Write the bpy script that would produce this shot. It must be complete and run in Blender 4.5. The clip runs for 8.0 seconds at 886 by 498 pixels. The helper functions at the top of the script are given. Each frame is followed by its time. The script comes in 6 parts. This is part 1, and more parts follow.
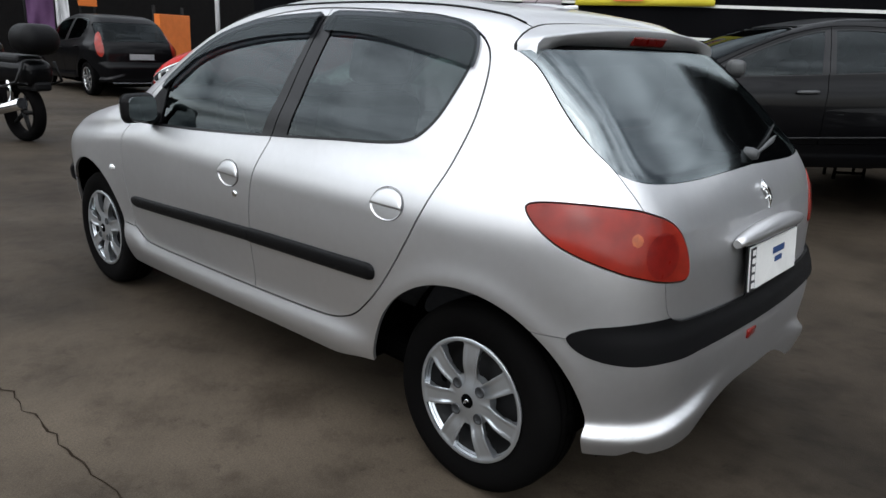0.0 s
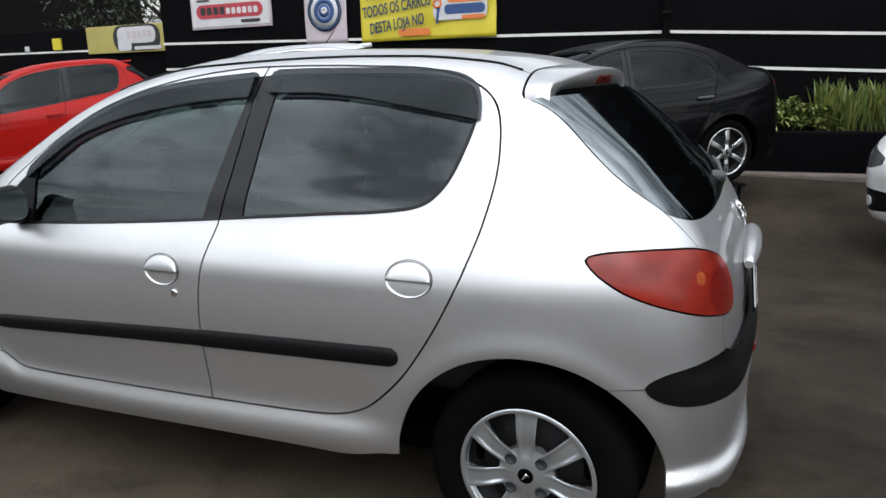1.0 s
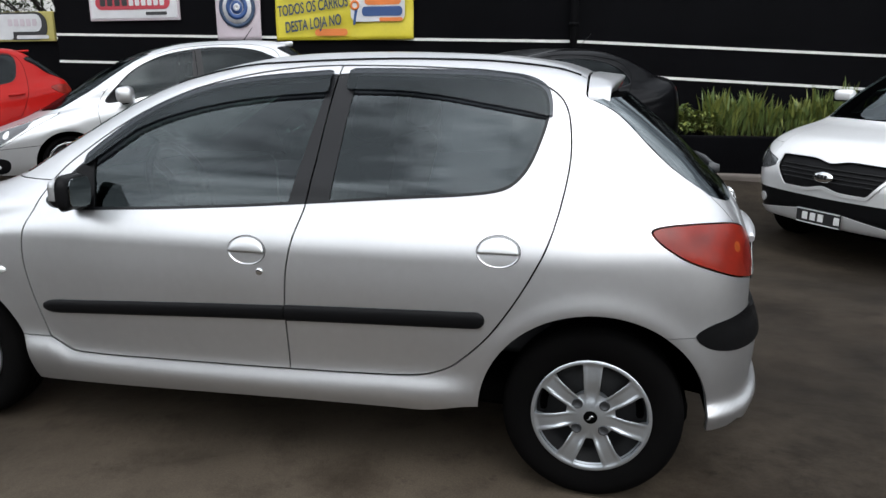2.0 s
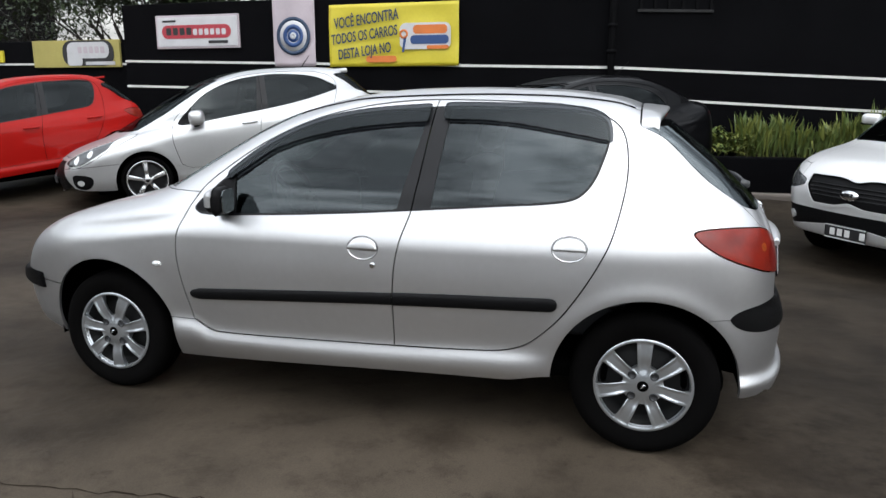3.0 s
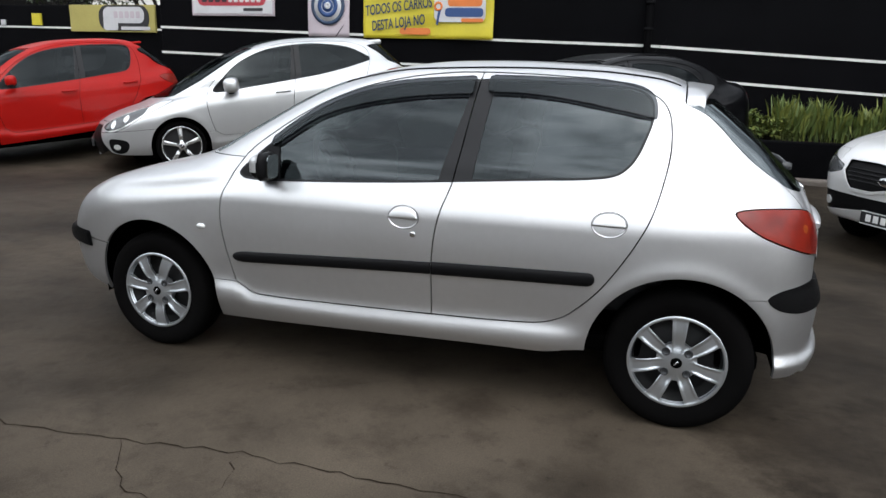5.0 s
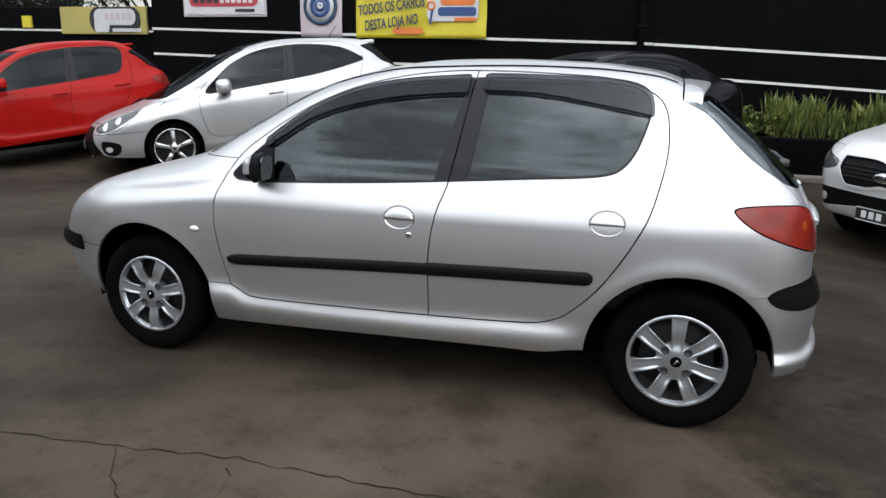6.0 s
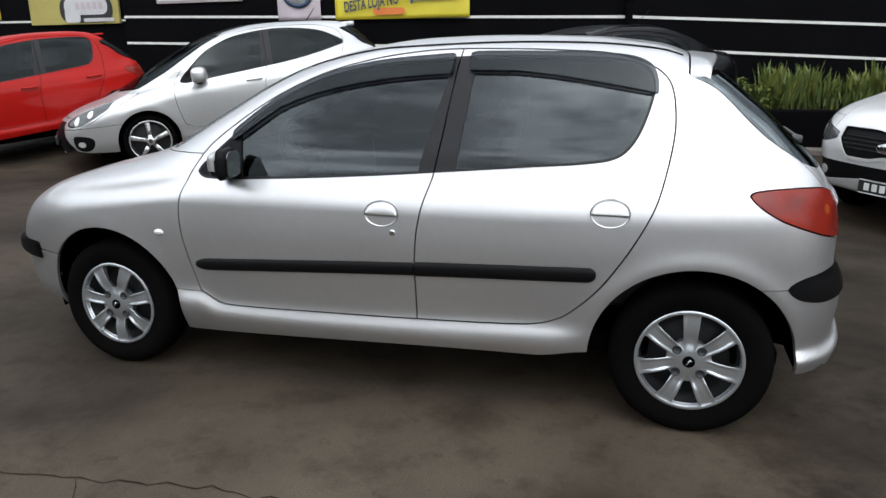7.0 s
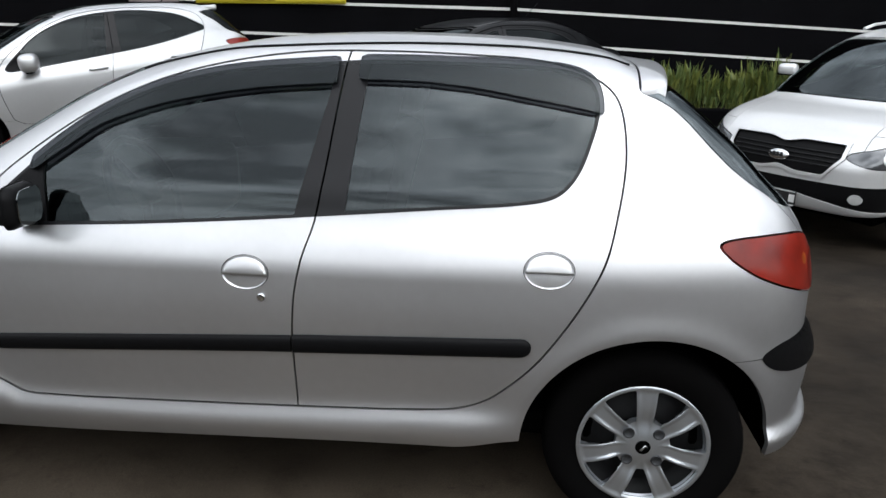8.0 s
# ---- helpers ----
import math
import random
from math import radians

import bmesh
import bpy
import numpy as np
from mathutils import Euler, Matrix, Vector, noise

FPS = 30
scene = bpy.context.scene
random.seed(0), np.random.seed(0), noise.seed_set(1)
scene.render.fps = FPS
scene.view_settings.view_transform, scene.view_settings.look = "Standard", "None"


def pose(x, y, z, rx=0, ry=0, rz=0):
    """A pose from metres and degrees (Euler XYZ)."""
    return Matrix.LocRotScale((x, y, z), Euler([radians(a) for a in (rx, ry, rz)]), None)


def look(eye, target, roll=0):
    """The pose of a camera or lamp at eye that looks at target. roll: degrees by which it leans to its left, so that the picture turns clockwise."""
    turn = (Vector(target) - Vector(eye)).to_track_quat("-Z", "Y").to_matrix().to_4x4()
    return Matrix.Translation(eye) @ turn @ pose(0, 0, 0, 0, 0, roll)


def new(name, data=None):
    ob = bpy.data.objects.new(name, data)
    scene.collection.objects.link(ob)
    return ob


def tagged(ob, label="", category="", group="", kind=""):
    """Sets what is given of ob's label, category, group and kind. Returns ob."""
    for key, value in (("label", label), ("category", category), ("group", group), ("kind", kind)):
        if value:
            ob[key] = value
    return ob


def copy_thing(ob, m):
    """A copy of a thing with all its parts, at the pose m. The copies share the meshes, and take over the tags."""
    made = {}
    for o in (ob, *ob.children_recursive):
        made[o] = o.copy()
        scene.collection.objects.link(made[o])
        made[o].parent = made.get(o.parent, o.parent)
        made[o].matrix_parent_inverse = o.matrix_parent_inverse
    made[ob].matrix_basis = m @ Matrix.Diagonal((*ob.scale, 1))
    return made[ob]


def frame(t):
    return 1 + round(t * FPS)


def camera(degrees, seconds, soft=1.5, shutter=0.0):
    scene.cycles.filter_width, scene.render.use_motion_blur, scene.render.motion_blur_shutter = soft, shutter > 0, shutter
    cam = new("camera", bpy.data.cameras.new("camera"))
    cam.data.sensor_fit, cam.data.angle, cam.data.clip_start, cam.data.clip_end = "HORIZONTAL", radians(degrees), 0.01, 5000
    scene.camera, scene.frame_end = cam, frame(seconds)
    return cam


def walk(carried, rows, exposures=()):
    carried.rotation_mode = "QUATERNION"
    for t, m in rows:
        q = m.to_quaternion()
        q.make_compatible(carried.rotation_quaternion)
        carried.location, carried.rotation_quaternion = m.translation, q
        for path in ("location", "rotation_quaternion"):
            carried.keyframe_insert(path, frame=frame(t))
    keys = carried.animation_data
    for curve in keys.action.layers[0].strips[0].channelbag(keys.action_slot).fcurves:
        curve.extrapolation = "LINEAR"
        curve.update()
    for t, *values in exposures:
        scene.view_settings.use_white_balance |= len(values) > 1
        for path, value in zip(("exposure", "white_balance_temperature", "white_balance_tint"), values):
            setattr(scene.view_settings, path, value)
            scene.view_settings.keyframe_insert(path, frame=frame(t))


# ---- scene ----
cam = camera(63.5, 8.0)
PATH = [
    (0, (1.178, -2.226, 1.291), (-0.101, -0.795, 0.729), 2.9),
    (0.2, (1.041, -2.251, 1.322), (-0.15, -0.738, 0.781), 2.3),
    (0.3, (0.989, -2.278, 1.327), (-0.153, -0.722, 0.804), 2.2),
    (0.4, (0.925, -2.286, 1.323), (-0.138, -0.682, 0.78), 1.6),
    (0.5, (0.858, -2.304, 1.318), (-0.122, -0.647, 0.774), 1.8),
    (0.7, (0.705, -2.335, 1.305), (-0.161, -0.6, 0.818), 0.3),
    (1, (0.498, -2.431, 1.333), (-0.277, -0.647, 0.866), -1.5),
    (1.2, (0.387, -2.555, 1.337), (-0.302, -0.736, 0.869), -0.4),
    (2.3, (-0.037, -3.093, 1.339), (-0.466, -1.192, 0.888), -0.2),
    (2.5, (-0.046, -3.253, 1.342), (-0.54, -1.362, 0.918), 0.6),
    (3, (-0.042, -3.495, 1.384), (-0.571, -1.611, 0.971), 0.1),
    (3.5, (-0.054, -3.566, 1.379), (-0.643, -1.702, 0.955), 0.3),
    (4, (-0.067, -3.566, 1.377), (-0.64, -1.704, 0.926), 1.2),
    (4.5, (-0.087, -3.566, 1.375), (-0.673, -1.714, 0.9), 1.8),
    (6, (-0.112, -3.533, 1.368), (-0.681, -1.677, 0.888), 1.2),
    (6.5, (-0.128, -3.518, 1.376), (-0.69, -1.661, 0.89), 1.1),
    (6.8, (-0.122, -3.394, 1.377), (-0.697, -1.551, 0.856), 0.2),
    (7, (-0.177, -3.279, 1.362), (-0.718, -1.428, 0.834), -0.6),
    (7.2, (-0.176, -3.12, 1.391), (-0.754, -1.274, 0.88), -0.7),
    (7.4, (-0.224, -2.992, 1.383), (-0.765, -1.133, 0.867), -0.5),
    (7.5, (-0.277, -2.93, 1.371), (-0.783, -1.064, 0.859), -0.4),
    (7.6, (-0.311, -2.872, 1.35), (-0.794, -1.012, 0.797), -0.1),
    (7.8, (-0.366, -2.769, 1.403), (-0.794, -0.882, 0.896), 0.6),
    (8, (-0.379, -2.647, 1.407), (-0.59, -0.738, 0.848), 0.7),
]
EXPOSURES = [(0.0, 0.80), (6.5, 0.80), (7.5, 0.70), (8.0, 0.60)]
walk(cam, [(t, look(eye, target, roll)) for t, eye, target, roll in PATH], EXPOSURES)

# ---- light ----
world = bpy.data.worlds.new("overcast_sky")
scene.world = world
world.use_nodes = True
wn, wl = world.node_tree.nodes, world.node_tree.links
bg = wn["Background"]
sky = wn.new("ShaderNodeTexSky")
sky.sky_type, sky.sun_disc = "NISHITA", False
sky.sun_elevation, sky.sun_rotation = radians(52), radians(155)
sky.air_density, sky.dust_density = 2.0, 1.2
gray = wn.new("ShaderNodeHueSaturation")
gray.inputs["Saturation"].default_value = 0.18
wl.new(sky.outputs[0], gray.inputs["Color"])
coord, squash, cloud, ramp = (wn.new("ShaderNode" + k) for k in ("TexCoord", "Mapping", "TexNoise", "ValToRGB"))
squash.inputs["Scale"].default_value = (1.0, 1.0, 2.3)
cloud.inputs["Scale"].default_value, cloud.inputs["Detail"].default_value, cloud.inputs["Roughness"].default_value = 2.3, 7.0, 0.58
ramp.color_ramp.elements[0].position, ramp.color_ramp.elements[1].position = 0.36, 0.63
ramp.color_ramp.elements[0].color, ramp.color_ramp.elements[1].color = (0.26, 0.28, 0.31, 1), (1.72, 1.75, 1.80, 1)
mixer = wn.new("ShaderNodeMix")
mixer.data_type, mixer.blend_type = "RGBA", "MULTIPLY"
mixer.inputs[0].default_value = 1.0
wl.new(coord.outputs["Generated"], squash.inputs[0])
wl.new(squash.outputs[0], cloud.inputs[0])
wl.new(cloud.outputs[0], ramp.inputs[0])
wl.new(gray.outputs[0], mixer.inputs[6])
wl.new(ramp.outputs[0], mixer.inputs[7])
axes, height, dome = (wn.new("ShaderNode" + k) for k in ("SeparateXYZ", "MapRange", "Mix"))
height.inputs[1].default_value, height.inputs[2].default_value = 0.0, 1.0
height.inputs[3].default_value, height.inputs[4].default_value = 0.62, 1.45
dome.data_type, dome.blend_type = "RGBA", "MULTIPLY"
dome.inputs[0].default_value = 1.0
wl.new(coord.outputs["Generated"], axes.inputs[0])
wl.new(axes.outputs[2], height.inputs[0])
wl.new(mixer.outputs[2], dome.inputs[6])
wl.new(height.outputs[0], dome.inputs[7])
wl.new(dome.outputs[2], bg.inputs["Color"])
bg.inputs["Strength"].default_value = 0.15
sun = new("sun", bpy.data.lights.new("sun", "SUN"))
sun.data.energy, sun.data.angle, sun.data.color = 0.6, radians(110), (0.97, 0.985, 1.0)
sun.matrix_world = look((4.2, -9.0, 12.7), (0, 0, 0))


# ---- materials ----
def material(name, color, rough=0.6, metal=0.0, coat=0.0, vary=0.12, scale=6.0, bump=0.0, bump_scale=120.0, fine=0.05, spec=0.5):
    """A surface of one base colour with stains at two scales, grain and relief."""
    m = bpy.data.materials.new(name)
    m.use_nodes = True
    n, l = m.node_tree.nodes, m.node_tree.links
    p = n["Principled BSDF"]
    p.inputs["Base Color"].default_value = (*color, 1)
    p.inputs["Roughness"].default_value, p.inputs["Metallic"].default_value = rough, metal
    p.inputs["Coat Weight"].default_value, p.inputs["Coat Roughness"].default_value = coat, 0.04
    p.inputs["Specular IOR Level"].default_value = spec
    tc = n.new("ShaderNodeTexCoord")
    if vary or fine:
        big, small, add, span, hsv = (n.new("ShaderNode" + k) for k in ("TexNoise", "TexNoise", "Math", "MapRange", "HueSaturation"))
        big.inputs["Scale"].default_value, big.inputs["Detail"].default_value = scale, 5
        small.inputs["Scale"].default_value, small.inputs["Detail"].default_value = scale * 14, 3
        add.operation = "MULTIPLY_ADD"
        l.new(tc.outputs["Object"], big.inputs["Vector"]), l.new(tc.outputs["Object"], small.inputs["Vector"])
        l.new(small.outputs[0], add.inputs[0])
        add.inputs[1].default_value = fine / max(vary, 1e-3)
        l.new(big.outputs[0], add.inputs[2])
        mid = 0.5 + 0.5 * fine / max(vary, 1e-3)
        span.inputs[1].default_value, span.inputs[2].default_value = mid - 0.35, mid + 0.35
        span.inputs[3].default_value, span.inputs[4].default_value = 1 - vary, 1 + vary
        l.new(add.outputs[0], span.inputs[0]), l.new(span.outputs[0], hsv.inputs["Value"])
        hsv.inputs["Color"].default_value = (*color, 1)
        l.new(hsv.outputs[0], p.inputs["Base Color"])
        rr = n.new("ShaderNodeMapRange")
        rr.inputs[1].default_value, rr.inputs[2].default_value = mid - 0.4, mid + 0.4
        rr.inputs[3].default_value, rr.inputs[4].default_value = min(1, rough * 1.12), rough * 0.9
        l.new(add.outputs[0], rr.inputs[0]), l.new(rr.outputs[0], p.inputs["Roughness"])
    if bump:
        tex, bm_ = n.new("ShaderNodeTexNoise"), n.new("ShaderNodeBump")
        tex.inputs["Scale"].default_value, tex.inputs["Detail"].default_value = bump_scale, 4
        bm_.inputs["Strength"].default_value, bm_.inputs["Distance"].default_value = bump, 0.01
        l.new(tc.outputs["Object"], tex.inputs["Vector"])
        l.new(tex.outputs[0], bm_.inputs["Height"]), l.new(bm_.outputs[0], p.inputs["Normal"])
    return m


def paint(name, color, metal=0.0, rough=0.35, dirt=0.05, spec=0.5, coat=1.0, flop=1.0):
    """Car paint: base coat under clear lacquer, with a little dust; flop is how bright the flakes stay at grazing angles."""
    m = material(name, color, rough, metal, coat, dirt, 2.5, 0.0, 900.0, 0.02, spec)
    m.node_tree.nodes["Principled BSDF"].inputs["Specular Tint"].default_value = (flop, flop, flop, 1)
    return m


def tinted(name, tint, clear, rough=0.02, film=1.0, base=0.075, most=1.0):
    """Tinted glass: a glossy pane over a darkened view through it."""
    m = bpy.data.materials.new(name)
    m.use_nodes = True
    n, l = m.node_tree.nodes, m.node_tree.links
    out = n["Material Output"]
    n.remove(n["Principled BSDF"])
    see, gloss, mix, lay, power, span = (n.new("ShaderNode" + k) for k in ("BsdfTransparent", "BsdfGlossy", "MixShader", "LayerWeight", "Math", "MapRange"))
    see.inputs[0].default_value = (*[c * clear for c in tint], 1)
    gloss.inputs["Color"].default_value, gloss.inputs["Roughness"].default_value = (film * .87, film * .97, film, 1), rough
    lay.inputs["Blend"].default_value = 0.5
    power.operation, power.inputs[1].default_value = "POWER", 5.0
    span.inputs[3].default_value, span.inputs[4].default_value = base, most
    l.new(lay.outputs["Facing"], power.inputs[0]), l.new(power.outputs[0], span.inputs[0]), l.new(span.outputs[0], mix.inputs[0])
    l.new(see.outputs[0], mix.inputs[1]), l.new(gloss.outputs[0], mix.inputs[2])
    l.new(mix.outputs[0], out.inputs[0])
    return m


SILVER = paint("silver_paint", (0.625, 0.625, 0.63), 0.95, 0.45, coat=0.6, flop=0.3)
SILVER_B = paint("light_silver_paint", (0.58, 0.585, 0.59), 0.70, 0.36, coat=0.5, flop=0.5)
SILVER_C = paint("warm_silver_paint", (0.74, 0.74, 0.735), 0.40, 0.34, coat=0.7, flop=0.6)
RED = paint("red_paint", (0.33, 0.006, 0.004), 0.0, 0.45, spec=0.08, coat=0.25)
BLACK = paint("black_paint", (0.002, 0.002, 0.0024), 0.0, 0.4, spec=0.05, coat=0.22)
BLACK_GLOSS = paint("glossy_black_paint", (0.0016, 0.0016, 0.002), 0.0, 0.35, spec=0.06, coat=0.20)
GLASS = tinted("tinted_glass", (0.72, 0.92, 0.86), 0.24, base=0.060)
GLASS_DARK = tinted("dark_glass", (0.7, 0.9, 0.9), 0.12, base=0.022, most=0.30)
VISOR = tinted("smoked_acrylic", (0.8, 0.8, 0.85), 0.26, 0.18, .62, .045)
PLASTIC = material("black_plastic", (0.0038, 0.0038, 0.0042), 0.5, bump=0.12, bump_scale=700, vary=0.15, spec=0.12)
TRIM = material("satin_black_film", (0.004, 0.004, 0.005), 0.36, vary=0.1, spec=0.3)
RUBBER = material("tyre_rubber", (0.0028, 0.0026, 0.0026), 0.85, vary=0.3, bump=0.15, bump_scale=260, spec=0.04)
INNER = material("inner_frame_black", (0.0015, 0.0015, 0.0015), 0.9, vary=0.2, spec=0.01)
FABRIC = material("seat_fabric", (0.035, 0.036, 0.04), 0.9, bump=0.3, bump_scale=900)
CAP = material("wheel_trim_silver", (0.54, 0.57, 0.60), 0.30, 0.85, 0.6, vary=0.06, fine=0.0)
ALLOY = material("alloy", (0.66, 0.67, 0.68), 0.25, 0.9, 0.3, vary=0.06)
STEEL = material("dark_steel", (0.007, 0.007, 0.0075), 0.6, 0.4, vary=0.3)
BOLT_GREY = material("grey_wheel_bolt", (0.045, 0.047, 0.05), 0.5, 0.5, vary=0.2)
CHROME = material("chrome", (0.80, 0.81, 0.82), 0.08, 1.0, vary=0.03)
LENS_RED = material("red_lens", (0.20, 0.014, 0.007), 0.30, 0.0, 0.15, vary=0.55, scale=11, fine=0.03, spec=0.3)
LENS_AMBER = material("amber_lens", (0.30, 0.060, 0.010), 0.3, 0.0, 0.2, vary=0.6, scale=60)
LENS_CLEAR = material("clear_lens", (0.72, 0.73, 0.72), 0.12, 0.35, 1.0)
LENS_MID = material("grey_lens", (0.13, 0.135, 0.14), 0.14, 0.6, 1.0, vary=0.3, scale=20)
LENS_SMOKE = material("smoked_lens", (0.055, 0.058, 0.062), 0.16, 0.6, 1.0, vary=0.3, scale=20)
PLATE_GREY = material("plate_grey", (0.22, 0.22, 0.23), 0.5, vary=0.3, scale=40)
PLATE = material("plate_white", (0.70, 0.70, 0.68), 0.5)


# ---- shaping helpers ----
def part(name, data, mat, parent=None, label="", normals=None):
    """Links a bmesh, or (points, faces), as one mesh object under a thing or a part."""
    me = bpy.data.meshes.new(name)
    if normals is not None:
        data = (data[0], facing(data[0], data[1], normals))
    if isinstance(data, bmesh.types.BMesh):
        data.to_mesh(me)
        data.free()
    else:
        me.from_pydata([tuple(map(float, v)) for v in data[0]], [], [tuple(map(int, f)) for f in data[1]])
    me.materials.append(mat)
    if normals is not None:
        me.shade_smooth()
        me.normals_split_custom_set_from_vertices([tuple(map(float, v)) for v in normals])
    ob = new(name, me)
    if parent is not None:
        ob.parent = parent
    if label:
        tagged(ob, label)
    return ob


def facing(pts, faces, normals):
    """The faces, turned so that they look along the normals of their points."""
    pts, normals = np.asarray(pts), np.asarray(normals)
    i = np.array([(f[0], f[1], f[len(f) // 2], f[-1]) for f in faces])
    a, b, c, d = (pts[i[:, k]] for k in range(4))
    good = (np.cross(c - a, d - b) * (normals[i[:, 0]] + normals[i[:, 2]])).sum(1) >= 0
    return [f if ok else f[::-1] for f, ok in zip(faces, good)]


def thing(name, label, category, at=None, group="", kind=""):
    ob = new(name)
    if at is not None:
        ob.matrix_world = at
    return tagged(ob, label, category, group, kind)


def box(bm, x0, x1, y0, y1, z0, z1, bevel=0.0, seg=2, m=None):
    r = bmesh.ops.create_cube(bm, size=1.0)
    bmesh.ops.scale(bm, verts=r["verts"], vec=(x1 - x0, y1 - y0, z1 - z0))
    bmesh.ops.translate(bm, verts=r["verts"], vec=((x0 + x1) / 2, (y0 + y1) / 2, (z0 + z1) / 2))
    vs = r["verts"]
    if bevel:
        es = list({e for v in vs for e in v.link_edges})
        out = bmesh.ops.bevel(bm, geom=es, offset=bevel, segments=seg, profile=0.5, affect="EDGES")
        vs = list({v for f in out["faces"] for v in f.verts} | {v for v in vs if v.is_valid})
    if m is not None:
        bmesh.ops.transform(bm, matrix=m, verts=vs)
    return bm


def boxed(*a, **k):
    return box(bmesh.new(), *a, **k)


def tube(bm, pts, r, sides=8, ends=True):
    """A round bar along points; r may be one radius or one a point."""
    pts = [Vector(p) for p in pts]
    rs = r if isinstance(r, (list, tuple)) else [r] * len(pts)
    rings = []
    for i, p in enumerate(pts):
        d = (pts[min(i + 1, len(pts) - 1)] - pts[max(i - 1, 0)]).normalized()
        u = d.orthogonal().normalized() if i == 0 else (rings_u - d * rings_u.dot(d)).normalized()
        rings_u = u
        w = d.cross(u)
        rings.append([bm.verts.new(p + (u * math.cos(a) + w * math.sin(a)) * rs[i]) for a in (2 * math.pi * k / sides for k in range(sides))])
    for a, b in zip(rings, rings[1:]):
        for k in range(sides):
            f = bm.faces.new((a[k], a[(k + 1) % sides], b[(k + 1) % sides], b[k]))
            f.smooth = True
    if ends:
        bm.faces.new(rings[0][::-1]), bm.faces.new(rings[-1])
    return bm


def lathe(bm, profile, n=48, axis="y", center=(0, 0, 0), close=False):
    """Turns (radius, offset) pairs round an axis through center."""
    rings = []
    for r, o in profile:
        ring = []
        for k in range(n):
            a = 2 * math.pi * k / n
            c, s = r * math.cos(a), r * math.sin(a)
            v = {"y": (c, o, s), "z": (c, s, o), "x": (o, c, s)}[axis]
            ring.append(bm.verts.new(Vector(v) + Vector(center)))
        rings.append(ring)
    pairs = list(zip(rings, rings[1:])) + ([(rings[-1], rings[0])] if close else [])
    for a, b in pairs:
        for k in range(n):
            f = bm.faces.new((a[k], a[(k + 1) % n], b[(k + 1) % n], b[k]))
            f.smooth = True
    bmesh.ops.recalc_face_normals(bm, faces=bm.faces[:])
    return bm


def slab(pts, depth, axis="y"):
    """A flat outline with a thickness."""
    bm = bmesh.new()
    vs = [bm.verts.new(p) for p in pts]
    f = bm.faces.new(vs)
    r = bmesh.ops.extrude_face_region(bm, geom=[f])
    vec = {"x": (depth, 0, 0), "y": (0, depth, 0), "z": (0, 0, depth)}[axis]
    bmesh.ops.translate(bm, verts=[v for v in r["geom"] if isinstance(v, bmesh.types.BMVert)], vec=vec)
    bmesh.ops.recalc_face_normals(bm, faces=bm.faces[:])
    return bm


# ---- curved bodywork: a car body as the surface where a smooth function is zero ----
def curve(*pairs):
    """Smooth curve through (s, value) pairs: cubic Hermite with limited slopes."""
    xs, ys = (np.array(v, float) for v in zip(*pairs))
    h = np.diff(xs)
    d = np.diff(ys) / h
    m = np.empty_like(xs)
    m[0], m[-1] = d[0], d[-1]
    m[1:-1] = np.where(d[:-1] * d[1:] > 0, 2 * d[:-1] * d[1:] / np.where(d[:-1] + d[1:] == 0, 1, d[:-1] + d[1:]), 0)

    def f(x):
        x = np.clip(x, xs[0], xs[-1])
        i = np.clip(np.searchsorted(xs, x) - 1, 0, len(h) - 1)
        t = (x - xs[i]) / h[i]
        return (1 + 2 * t) * (1 - t) ** 2 * ys[i] + t * (1 - t) ** 2 * h[i] * m[i] + t * t * (3 - 2 * t) * ys[i + 1] + t * t * (t - 1) * h[i] * m[i + 1]
    return f


def smax(a, b, k):
    return np.maximum(a, b) + np.maximum(k - np.abs(a - b), 0) ** 2 / (4 * k)


def smin(a, b, k):
    return -smax(-a, -b, k)


def sigmoid(v):
    return 1 / (1 + np.exp(-np.clip(v, -40, 40)))


